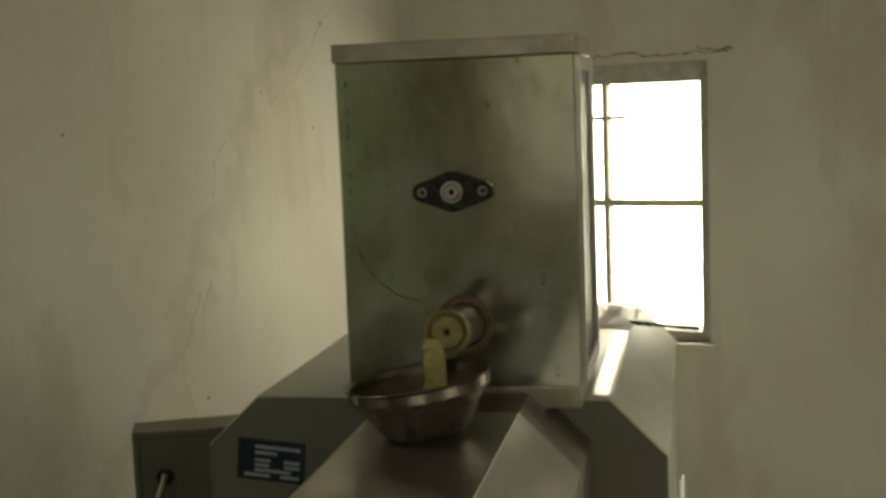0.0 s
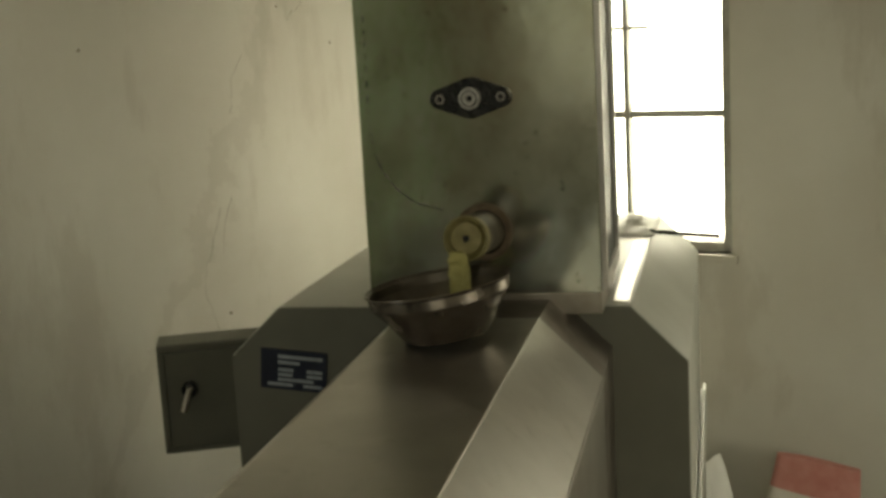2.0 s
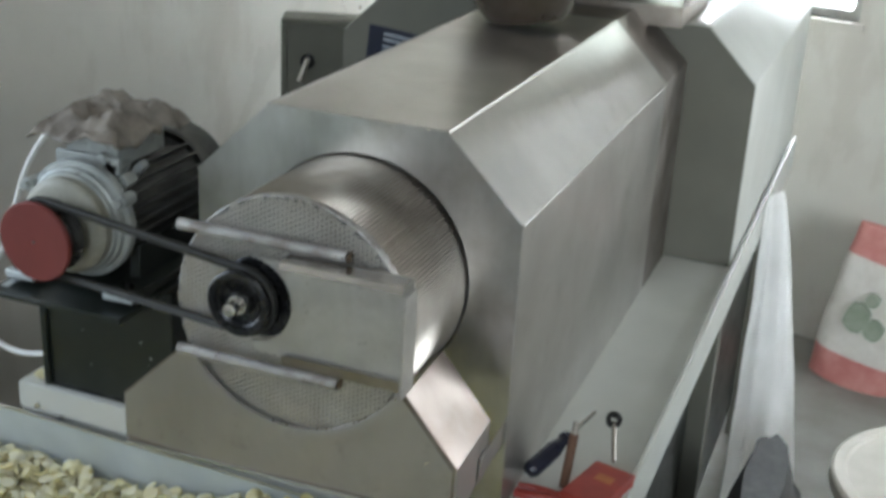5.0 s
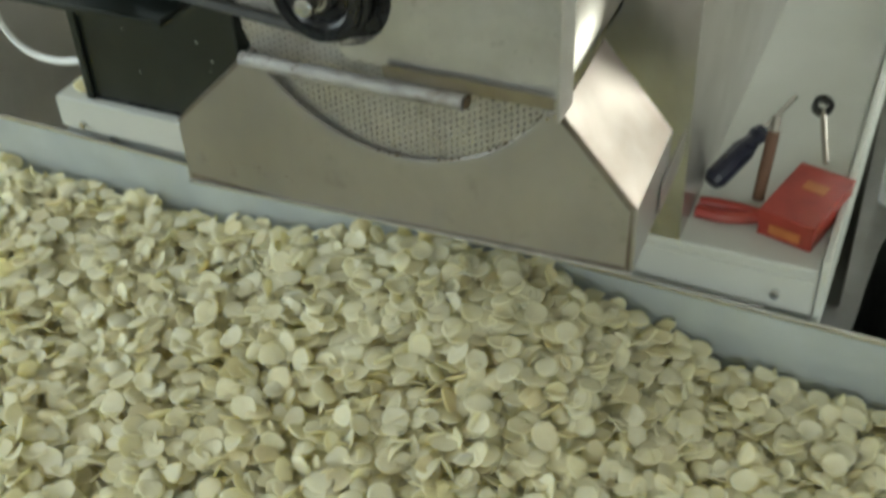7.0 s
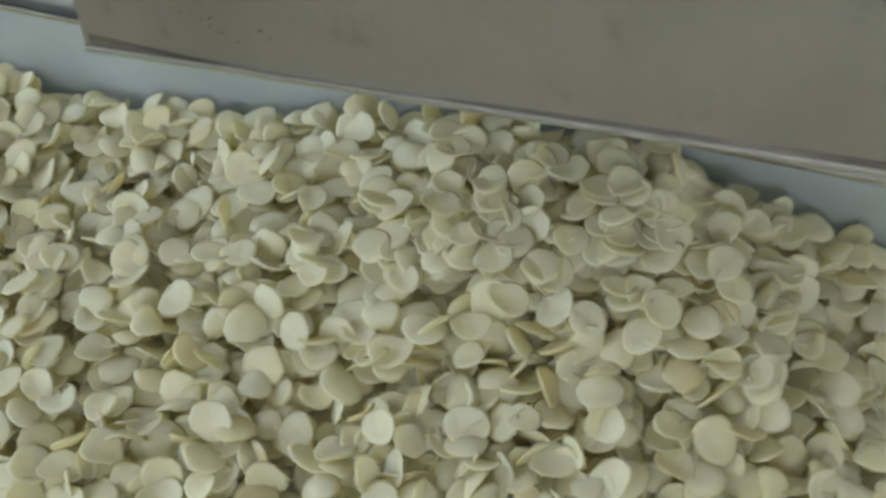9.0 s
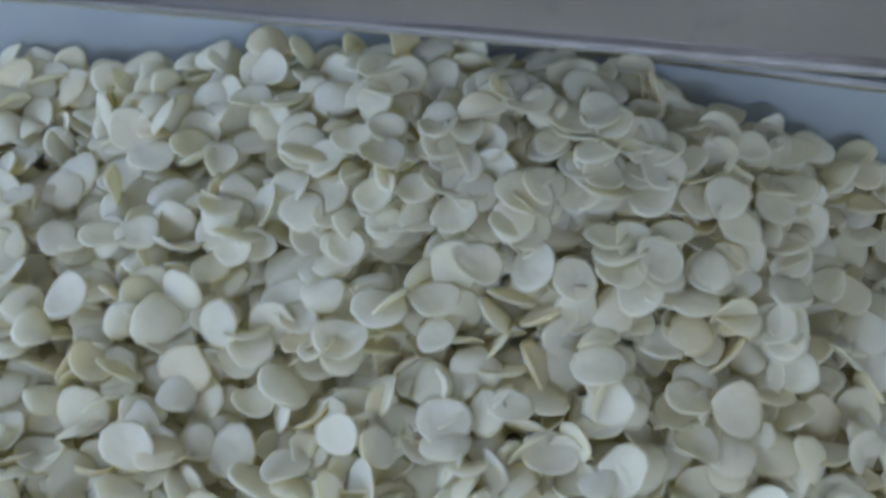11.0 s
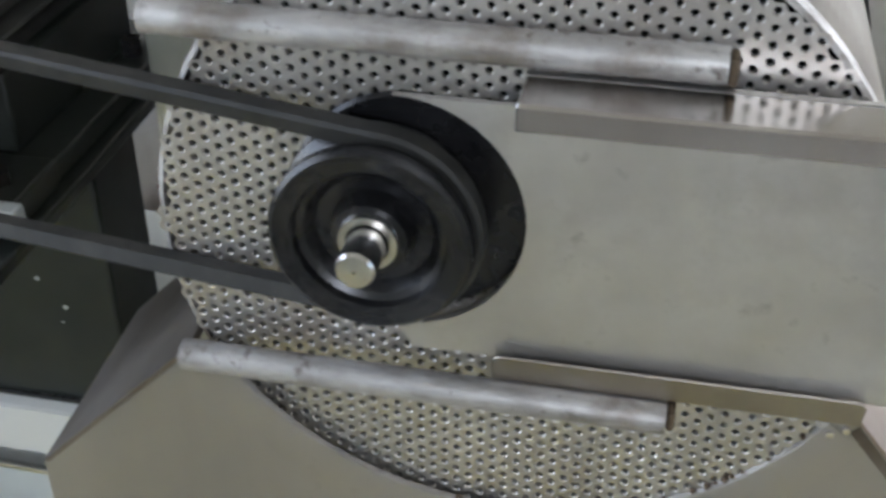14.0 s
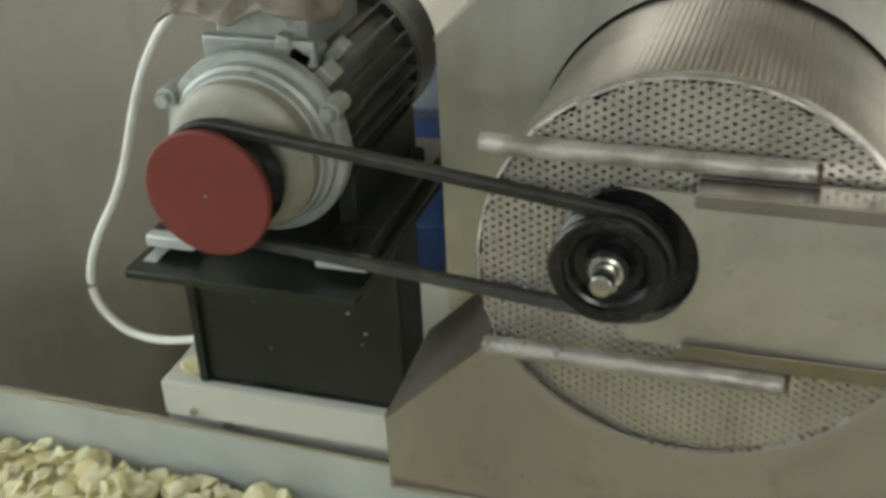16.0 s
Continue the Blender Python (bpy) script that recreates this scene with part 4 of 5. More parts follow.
def build_guard():
    t = thing("guard_plate", (0.06, -0.183, 1.12), "flat stainless guard plate with a curved cut and two rails", "guard plate")
    # plate with a half-round cut at its end
    out = [(0.160, 1.128), (0.160, 1.2532), (0.014, 1.2532), (0.013, 1.2405), (-0.028, 1.2405)]
    for k in range(25):
        an = math.pi / 2 - math.pi * k / 24
        out.append((-0.034 + 0.0505 * math.cos(an), 1.190 + 0.0505 * math.sin(an)))
    out.append((-0.028, 1.128))
    bm = bmesh.new()
    prism(bm, out, -0.186, -0.183)
    part("plate", bm, plate_steel, t, "flat plate with a half-round cut", False)
    bm = bmesh.new()
    box(bm, 0.1605, 0.163, -0.215, -0.183, 1.126, 1.242)
    part("end_flange", bm, plate_steel, t, "bent end flange", False)
    bm = bmesh.new()
    box(bm, 0.014, 0.158, -0.2085, -0.1862, 1.2512, 1.2530)
    box(bm, 0.014, 0.158, -0.2102, -0.2086, 1.2435, 1.2530)
    soften(bm, 0.0006, 1)
    part("angle_strip", bm, polished, t, "polished upper lip bent outward")
    # the lower lip leans back towards the pipe under it
    bm = bmesh.new()
    corner = [(0.0088, 1.1325), (0.0065, 1.1312), (0.0055, 1.1290), (0.0055, 1.1180), (0.1495, 1.1180), (0.1495, 1.1290), (0.1485, 1.1312), (0.1460, 1.1325)]
    prism(bm, corner, -0.0013, 0.0)
    for v in bm.verts:
        v.co.y += -0.1905 + (1.1325 - v.co.z) * 0.25
    soften(bm, 0.0004, 1)
    part("lower_lip", bm, drum_steel, t, "dull lower lip leaning inward")
    for name, x0, x1, z, y in (("upper_rail", -0.127, 0.081, 1.2615, -0.1828), ("lower_rail", -0.127, 0.076, 1.111, -0.190)):
        bm = bmesh.new()
        lathe(bm, (x0, y, z), (1, 0, 0), [(0.0045, 0.0), (0.0066, 0.0004), (0.0068, 0.003), (0.0068, x1 - x0 - 0.002), (0.0064, x1 - x0), (0.0048, x1 - x0), (0.0046, x1 - x0 - 0.02), (0.0003, x1 - x0 - 0.02)], 24)
        part(name, bm, pipe_steel, t, "worn zinc-grey pipe rail")
    boxpart("rail_block", (0.0762, 0.0795, -0.193, -0.1815, 1.106, 1.1160), crust, t, "rusty weld block", 0.002)
    boxpart("rail_block", (0.0812, 0.0845, -0.187, -0.1760, 1.2550, 1.2655), crust, t, "rusty weld block", 0.002)


build_guard()


# ---- drive: pulley, motor, belt ----
PUL = Vector((-0.039, -0.196, 1.190))
MOT = Vector((-0.342, -0.165, 1.192))


def build_drum_pulley():
    t = thing("drum_pulley", PUL, "black cast iron belt pulley on a bright shaft", "pulley")
    bm = bmesh.new()
    lathe(bm, PUL, (0, -1, 0), [(0.012, -0.014), (0.037, -0.014), (0.0385, -0.012), (0.0385, -0.009), (0.0325, -0.003), (0.0325, 0.0), (0.0385, 0.006), (0.0385, 0.010), (0.0365, 0.0115),
                                (0.0325, 0.0105), (0.0295, 0.0100), (0.0285, 0.007), (0.026, 0.0055), (0.0225, 0.001), (0.0165, 0.0), (0.0150, 0.004), (0.0145, 0.009), (0.0105, 0.0095), (0.0095, 0.006)], 64)
    part("sheave", bm, black_iron, t)
    bm = bmesh.new()
    lathe(bm, PUL, (0, -1, 0), [(0.0082, 0.002), (0.0118, 0.0095), (0.0112, 0.0115), (0.0084, 0.0115)], 40)
    part("hub_ring", bm, bright_steel, t, "bright hub ring")
    bm = bmesh.new()
    lathe(bm, PUL, (0, -1, 0), [(0.0075, -0.03), (0.0075, 0.0285), (0.0066, 0.030), (0.0006, 0.0302)], 32)
    part("shaft", bm, bright_steel, t, "bright shaft end")
    boxpart("key", (PUL.x + 0.0078, PUL.x + 0.0112, PUL.y - 0.016, PUL.y - 0.009, PUL.z - 0.006, PUL.z - 0.001), bright_steel, t, "", 0.0008)
    return t


drum_pulley = build_drum_pulley()


def build_motor_pulley():
    t = thing("motor_pulley", MOT, "motor pulley closed by a dull red disc", "pulley")
    bm = bmesh.new()
    lathe(bm, MOT, (0, -1, 0), [(0.008, -0.034), (0.046, -0.034), (0.047, -0.030), (0.041, -0.022), (0.041, -0.018), (0.047, -0.010), (0.047, -0.004), (0.010, -0.004)], 64)
    part("sheave", bm, black_iron, t)
    bm = bmesh.new()
    lathe(bm, MOT, (0, -1, 0), [(0.0006, -0.0035), (0.050, -0.0035), (0.0508, -0.001), (0.0505, 0.002), (0.049, 0.0034), (0.0022, 0.0030), (0.0016, 0.0018), (0.0004, 0.0016)], 64)
    part("face_disc", bm, red_paint, t, "dull red painted disc")
    cylpart("centre_pin", MOT + Vector((0, -0.0018, 0)), MOT + Vector((0.0, -0.004, 0)), 0.0014, bright_steel, t, "", 10)
    return t


motor_pulley = build_motor_pulley()


def build_belt():
    c0, r0 = Vector((PUL.x, 0, PUL.z)), 0.0392
    c1, r1 = Vector((MOT.x, 0, MOT.z)), 0.0475
    ya, yb = PUL.y - 0.0045 + 0.006, MOT.y + 0.020
    d = c1 - c0
    dist = d.length
    base = math.atan2(d.z, d.x)
    off = math.acos((r0 - r1) / dist)
    pts = []
    a_start, a_end = base + off, base + 2 * math.pi - off
    for k in range(25):
        an = a_start + (a_end - a_start) * k / 24
        pts.append(Vector((c0.x + r0 * math.cos(an), ya, c0.z + r0 * math.sin(an))))
    b_start, b_end = base - off, base + off
    for k in range(25):
        an = b_start + (b_end - b_start) * k / 24
        pts.append(Vector((c1.x + r1 * math.cos(an), yb, c1.z + r1 * math.sin(an))))
    bm = bmesh.new()
    n = len(pts)
    rings = []
    for i, p in enumerate(pts):
        tan = (pts[(i + 1) % n] - pts[i - 1])
        tan.y = 0
        tan.normalize()
        out = Vector((tan.z, 0, -tan.x))
        rings.append([bm.verts.new(p + out * a + Vector((0, b, 0))) for a, b in ((0.0024, -0.0040), (0.0024, 0.0040), (0.0008, 0.0052), (-0.0054, 0.0034), (-0.0054, -0.0034), (0.0008, -0.0052))])
    for i in range(n):
        a, b = rings[i], rings[(i + 1) % n]
        for k in range(6):
            bm.faces.new((a[k], a[(k + 1) % 6], b[(k + 1) % 6], b[k]))
    single("drive_belt", bm, rubber, "dark rubber V-belt running between the two pulleys", "belt", smooth=False)


build_belt()


def build_stand():
    t = thing("motor_stand", (-0.38, 0.06, DECK), "black painted steel motor stand on a pale channel", "motor stand")
    boxpart("channel", (-0.52, -0.218, -0.012, 0.24, DECK, 0.889), paint, t, "pale grey channel", 0.002)
    boxpart("channel_lip", (-0.52, -0.218, -0.014, -0.0122, 0.850, 0.8885), paint, t, "", 0.0008)
    cylpart("screw", (-0.487, -0.014, 0.858), (-0.487, -0.018, 0.858), 0.0042, bright_steel, t, "", 10)
    boxpart("box_body", (-0.476, -0.264, 0.0, 0.06, 0.8895, 1.0913), black_paint, t, "black box body", 0.003)
    boxpart("top_plate", (-0.445, -0.243, -0.142, 0.16, 1.0915, 1.100), black_paint, t, "black adjusting plate", 0.002)
    boxpart("weld_bead", (-0.45, -0.30, -0.0034, -0.0002, 1.0862, 1.0908), black_iron, t, "shiny weld bead", 0.0012)
    boxpart("corner_flange", (-0.4795, -0.470, -0.006, -0.0006, 0.8898, 1.0905), black_paint, t, "", 0.0012)
    boxpart("adjusting_slot", (-0.436, -0.424, -0.125, -0.06, 1.1002, 1.1012), tray_steel, t, "bright worn slot", 0.0)
    rng = random.Random(17)
    for _ in range(9):
        x, z, r = rng.uniform(-0.45, -0.29), rng.uniform(0.91, 1.06), rng.uniform(0.0007, 0.0022)
        bm = bmesh.new()
        prism(bm, [(x + r * math.cos(k) * rng.uniform(0.5, 1.3), z + r * math.sin(k) * rng.uniform(0.4, 1.0)) for k in range(6)], -0.0006, -0.0001)
        part("paint_chip", bm, motor_grey, t, "", False)
    boxpart("weld_bead", (-0.474, -0.274, -0.0032, -0.0002, 0.8898, 0.8935), black_iron, t, "shiny weld bead", 0.001)


build_stand()


def build_motor():
    t = thing("electric_motor", (-0.345, 0.0, 1.10), "dark finned electric motor with a pale front flange", "motor")
    ax, az = -0.345, 1.192
    bm = bmesh.new()
    lathe(bm, (ax, -0.075, az), (0, -1, 0), [(0.062, -0.012), (0.076, -0.012), (0.0775, -0.010), (0.0775, 0.0), (0.076, 0.002), (0.070, 0.003), (0.069, 0.010), (0.066, 0.012), (0.064, 0.018), (0.058, 0.020), (0.052, 0.022), (0.03, 0.024), (0.012, 0.024)], 64)
    part("front_flange", bm, motor_grey, t, "pale grey flange")
    bm = bmesh.new()
    lathe(bm, (ax, -0.098, az), (0, -1, 0), [(0.0620, -0.004), (0.0620, 0.008), (0.0600, 0.0105), (0.056, 0.013), (0.050, 0.0145), (0.012, 0.016)], 56)
    part("end_bell", bm, bell_pale, t, "pale cream end bell")
    cylpart("motor_shaft", (ax, -0.11, az), (ax, -0.16, az), 0.009, bright_steel, t)
    bm = bmesh.new()
    cyl(bm, (ax, -0.062, az), (ax, 0.115, az), 0.060, 48)
    part("stator_body", bm, motor_dark, t, "dark stator body")
    for i in range(26):
        an = 2 * math.pi * i / 26
        if abs(((an - math.pi / 2 + math.pi) % (2 * math.pi)) - math.pi) < 0.45:
            continue
        bm = bmesh.new()
        vs = box(bm, 0.0585, 0.0705, -0.058, 0.112, -0.0016, 0.0016)
        bmesh.ops.transform(bm, matrix=Matrix.Translation((ax, 0, az)) @ Matrix.Rotation(-an, 4, "Y"), verts=bm.verts)
        part("fin", bm, motor_dark, t, "", False)
    bm = bmesh.new()
    lathe(bm, (ax, 0.112, az), (0, 1, 0), [(0.071, 0.0), (0.0735, 0.004), (0.0735, 0.05), (0.070, 0.056), (0.02, 0.058), (0.0006, 0.058)], 48)
    part("fan_cover", bm, motor_dark, t, "dark round fan cover")
    boxpart("terminal_box", (ax - 0.04, ax + 0.04, -0.045, 0.06, 1.256, 1.300), motor_grey, t, "grey terminal box", 0.004)
    boxpart("box_collar", (ax - 0.048, ax + 0.048, -0.055, -0.047, 1.250, 1.272), motor_grey, t, "", 0.002)
    for sx in (-1, 1):
        boxpart("foot", (ax + sx * 0.075 - 0.018, ax + sx * 0.075 + 0.018, -0.055, 0.10, 1.1005, 1.113), black_paint, t, "", 0.002)
        boxpart("foot_end", (ax + sx * 0.075 - 0.017, ax + sx * 0.075 + 0.027, -0.116, -0.104, 1.1085, 1.1195), tray_steel, t, "pale slide block", 0.002)
        boxpart("slide_rail", (ax + sx * 0.075 - 0.020, ax + sx * 0.075 + 0.020, -0.1035, -0.0555, 1.1005, 1.1165), black_paint, t, "", 0.002)
        boxpart("foot_web", (ax + sx * 0.062 - 0.008, ax + sx * 0.062 + 0.008, -0.05, 0.10, 1.1132, 1.16), black_paint, t, "", 0.002)
        for y in (-0.085, 0.08):
            cylpart("bolt", (ax + sx * 0.078, y, 1.113), (ax + sx * 0.078, y, 1.124), 0.0065, black_iron, t, "", 6)
    for an, y, w, d, h in ((62, -0.040, 0.020, 0.030, 0.012), (44, -0.045, 0.016, 0.022, 0.010), (50, -0.010, 0.012, 0.016, 0.014), (74, -0.050, 0.012, 0.014, 0.016)):
        bm = bmesh.new()
        box(bm, 0.060, 0.071 + h, y - d / 2, y + d / 2, -w / 2, w / 2)
        soften(bm, 0.002)
        bmesh.ops.transform(bm, matrix=Matrix.Translation((ax, 0, az)) @ Matrix.Rotation(-radians(an), 4, "Y"), verts=bm.verts)
        part("cast_boss", bm, motor_grey, t, "grey cast boss")
    for an in (28, 152):
        c, s = math.cos(radians(an)), math.sin(radians(an))
        bm = bmesh.new()
        cyl(bm, (ax + 0.079 * c, -0.062, az + 0.079 * s), (ax + 0.079 * c, -0.086, az + 0.079 * s), 0.0085, 12)
        cyl(bm, (ax + 0.079 * c, -0.086, az + 0.079 * s), (ax + 0.079 * c, -0.094, az + 0.079 * s), 0.006, 6)
        part("lug", bm, motor_grey, t, "bolted lug")


build_motor()


def build_rag():
    bm = bmesh.new()
    n = 34
    grid = []
    for i in range(n):
        row = []
        for j in range(n):
            u, v = i / (n - 1) * 2 - 1, j / (n - 1) * 2 - 1
            x, y = -0.352 + u * 0.066, 0.005 + v * 0.085
            d = max(abs(u) * 1.15, abs(v))
            z = 1.306 + 0.016 * math.cos(min(d, 1.2) * 1.3) - 0.05 * max(0.0, d - 0.72) ** 1.2
            p = Vector((x * 30, y * 30, 0))
            z += 0.014 * noise.noise(p) + 0.008 * noise.noise(p * 2.3)
            x += 0.010 * noise.noise(p * 1.4 + Vector((9, 0, 0)))
            y += 0.010 * noise.noise(p * 1.4 + Vector((0, 9, 0)))
            row.append(bm.verts.new((x, y, max(z, 1.3015 if d < 0.75 else 1.262))))
        grid.append(row)
    for i in range(n - 1):
        for j in range(n - 1):
            bm.faces.new((grid[i][j], grid[i + 1][j], grid[i + 1][j + 1], grid[i][j + 1]))
    ob = single("rag", bm, rag_cloth, "crumpled dusty grey-brown cloth lying on the motor", "cloth")
    mod = ob.modifiers.new("thick", "SOLIDIFY")
    mod.thickness = 0.002


build_rag()
single("power_cable", tube_curve("power_cable", [(-0.385, 0.02, 1.275), (-0.43, 0.0, 1.285), (-0.462, 0.0, 1.258), (-0.497, 0.0, 1.20), (-0.530, 0.0, 1.10), (-0.577, 0.0, 1.03), (-0.592, 0.0, 0.975), (-0.567, 0.0, 0.935), (-0.523, 0.0, 0.926), (-0.474, 0.0, 0.937)], 0.0042, cable_white),
       cable_white, "white power cable looping from the motor to the stand", "cable")


def build_barrel():
    t = thing("plastic_barrel", (-0.745, 1.488, 0.195), "blue plastic barrel standing on a low carton behind the motor", "barrel")
    bm = bmesh.new()
    lathe(bm, (-0.745, 1.488, 0.195), (0, 0, 1), [(0.0006, 0.0), (0.118, 0.0), (0.13, 0.012), (0.134, 0.11), (0.138, 0.12), (0.134, 0.13), (0.135, 0.27), (0.139, 0.28), (0.135, 0.29), (0.133, 0.365), (0.128, 0.377), (0.0006, 0.378)], 48)
    part("body", bm, blue_plastic, t)
    bm = bmesh.new()
    lathe(bm, (-0.745, 1.488, 0.5735), (0, 0, 1), [(0.0006, 0.0), (0.136, 0.0), (0.140, 0.006), (0.140, 0.024), (0.135, 0.028), (0.122, 0.028), (0.118, 0.022), (0.0006, 0.023)], 48)
    part("lid", bm, lid_blue, t, "blue flat lid")
    c = thing("carton", (-0.745, 1.488, 0.0), "pinkish brown cardboard carton on the floor under the barrel", "carton")
    boxpart("body", (-0.905, -0.585, 1.34, 1.64, 0.0, 0.192), carton_mat, c, "", 0.004)
    boxpart("flap", (-0.905, -0.585, 1.34, 1.488, 0.1925, 0.1945), carton_mat, c, "", 0.0005)


build_barrel()

# ---- collecting bin and its chips ----
BX0, BX1, BY0, BY1, BZ = -0.95, 0.86, -0.86, -0.017, 0.829
RIM_FALL = 0.024


def build_bin():
    t = thing("collecting_bin", (-0.05, -0.44, 0.0), "wide galvanised sheet bin full of pale chips", "bin")
    th = 0.003
    boxpart("rear_wall", (BX0, BX1, BY1 - th, BY1, 0.30, BZ), tray_steel, t, "", 0.001)
    boxpart("front_wall", (BX0, BX1, BY0, BY0 + th, 0.30, BZ), tray_steel, t, "", 0.001)
    boxpart("end_wall", (BX0, BX0 + th, BY0 + th, BY1 - th, 0.30, BZ), tray_steel, t, "", 0.001)
    boxpart("end_wall", (BX1 - th, BX1, BY0 + th, BY1 - th, 0.30, BZ), tray_steel, t, "", 0.001)
    boxpart("bottom", (BX0, BX1, BY0, BY1, 0.294, 0.30), tray_steel, t, "", 0.001)
    for z0, y0 in ((BY1 - 0.0045, BY1 + 0.001), (BY0 - 0.001, BY0 + 0.0045)):
        boxpart("folded_rim", (BX0, BX1, z0, y0, BZ, BZ + 0.004), bright_steel, t, "bright folded rim", 0.001)
    for ob in t.children:
        for v in ob.data.vertices:
            v.co.z -= RIM_FALL * (v.co.x + t.location.x)
    for x in (BX0 + 0.03, BX1 - 0.07):
        for y in (BY0 + 0.03, BY1 - 0.07):
            boxpart("leg", (x, x + 0.04, y, y + 0.04, 0.0, 0.27), shaded_green_paint, t)


build_bin()


def heap(x, y):
    """The height of the chips in the bin."""
    z = 0.749
    z += 0.066 * math.exp(-((x - 0.045) / 0.20) ** 2 - ((y + 0.07) / 0.15) ** 2)
    z += 0.026 / (1 + math.exp((x - 0.17) / 0.04)) + 0.012 / (1 + math.exp((x + 0.35) / 0.06))
    z -= 0.05 * max(0.0, -y - 0.25)
    z += 0.009 * noise.noise(Vector((x * 7, y * 7, 1.0))) + 0.009 * noise.noise(Vector((x * 21, y * 21, 4.0)))
    return z


def chip_shape(rng, seg=14):
    """One puffed chip, 20 to 27 mm wide, thin and a little dished: points and faces round its own centre."""
    r = rng.uniform(0.0102, 0.0136)
    dish = rng.uniform(-0.0006, 0.0034)
    ph, ph2 = rng.uniform(0, 6.28), rng.uniform(0, 6.28)
    warp = rng.uniform(-0.0030, 0.0030)
    half = rng.uniform(0.0007, 0.0013)
    nick = rng.uniform(0.0, 0.16) if rng.random() < 0.3 else 0.0
    rings = []
    for f, th in ((0.5, 1.0), (0.86, 0.85), (1.0, 0.0), (0.88, -0.75), (0.5, -1.0)):
        ring = []
        for k in range(seg):
            an = 2 * math.pi * k / seg
            rr = r * f * (1 + 0.075 * math.cos(2 * an + ph) + 0.04 * math.cos(3 * an + ph2) + 0.025 * math.sin(5 * an + ph) - nick * max(0.0, math.cos(an - ph2)) ** 6 + rng.uniform(-0.018, 0.018))
            z = dish * f * f + warp * f * f * math.cos(2 * an + ph2) + half * th + rng.uniform(-0.0002, 0.0002)
            ring.append((rr * math.cos(an), rr * math.sin(an), z))
        rings.append(ring)
    pts = [p for ring in rings for p in ring] + [(0, 0, half * 1.05), (0, 0, -half * 1.05)]
    f = []
    for a in range(4):
        for k in range(seg):
            j = (k + 1) % seg
            f.append((a * seg + j, a * seg + k, (a + 1) * seg + k, (a + 1) * seg + j))
    for k in range(seg):
        j = (k + 1) % seg
        f += [(k, j, 5 * seg), (4 * seg + j, 4 * seg + k, 5 * seg + 1)]
    return pts, f


def build_chips():
    rng = random.Random(11)
    shapes = [chip_shape(rng) for _ in range(48)]
    verts, faces = [], []

    def put_chip(x, y, z, steep):
        pts, fs = rng.choice(shapes)
        tilt = rng.gauss(0, steep)
        m = Matrix.Rotation(rng.uniform(0, 6.28), 3, "Z") @ Matrix.Rotation(tilt, 3, "X") @ Matrix.Rotation(rng.uniform(0, 6.28), 3, "Z")
        if rng.random() < 0.5:
            m = m @ Matrix.Rotation(math.pi, 3, "X")
        base = len(verts)
        o = Vector((x, y, z))
        verts.extend([tuple(m @ Vector(p) + o) for p in pts])
        faces.extend([tuple(i + base for i in q) for q in fs])

    step = 0.0140
    for layer, (dz, steep) in enumerate(((-0.018, 0.45), (-0.010, 0.6), (0.0, 0.68), (0.008, 0.55))):
        y = BY0 + 0.012
        while y < BY1 - 0.012:
            if y < -0.52 and layer < 2:
                y += step
                continue
            x = BX0 + 0.014
            while x < BX1 - 0.014:
                px, py = x + rng.uniform(-0.007, 0.007), min(y + rng.uniform(-0.007, 0.007), BY1 - 0.012)
                keep = (0.8, 0.8, 0.72, 0.45)[layer]
                if rng.random() < keep:
                    put_chip(px, py, heap(px, py) + dz + rng.uniform(-0.003, 0.003), steep)
                x += step if y > -0.5 else step * 1.5
            y += step if y > -0.5 else step * 1.5
    me = bpy.data.meshes.new("chips")
    me.from_pydata(verts, [], faces)
    me.update()
    me.materials.append(chip_mat)
    me.shade_smooth()
    ob = tagged(new("chips", me), "heap of pale cream puffed rice chips in the bin", "chips", "", "stuff")
    # the filling under the loose top layers
    bm = bmesh.new()
    nx, ny = 90, 42
    g = [[bm.verts.new((BX0 + 0.006 + (BX1 - BX0 - 0.012) * i / nx, BY0 + 0.006 + (BY1 - BY0 - 0.012) * j / ny, 0)) for j in range(ny + 1)] for i in range(nx + 1)]
    for row in g:
        for v in row:
            v.co.z = heap(v.co.x, v.co.y) - 0.024
    for i in range(nx):
        for j in range(ny):
            bm.faces.new((g[i][j], g[i + 1][j], g[i + 1][j + 1], g[i][j + 1]))
    single("chip_bed", bm, chip_mat, "lower layers of the chip heap", "chips", "stuff")
    return shapes


chip_shapes = build_chips()


def build_loose_chip(i):
    pts, fs = chip_shapes[i % len(chip_shapes)]
    me = bpy.data.meshes.new("puffed_chip")
    me.from_pydata(pts, [], fs)
    me.update()
    me.materials.append(chip_mat)
    me.shade_smooth()
    return tagged(new("puffed_chip", me), "pale puffed chip dropping from the hood", "chip", "falling chips")


stray = build_loose_chip(5)
stray.matrix_world = pose(-0.497, 0.012, 0.893, 8, 4, 30)
tagged(stray, "pale puffed chip lying beside the motor stand", "chip")

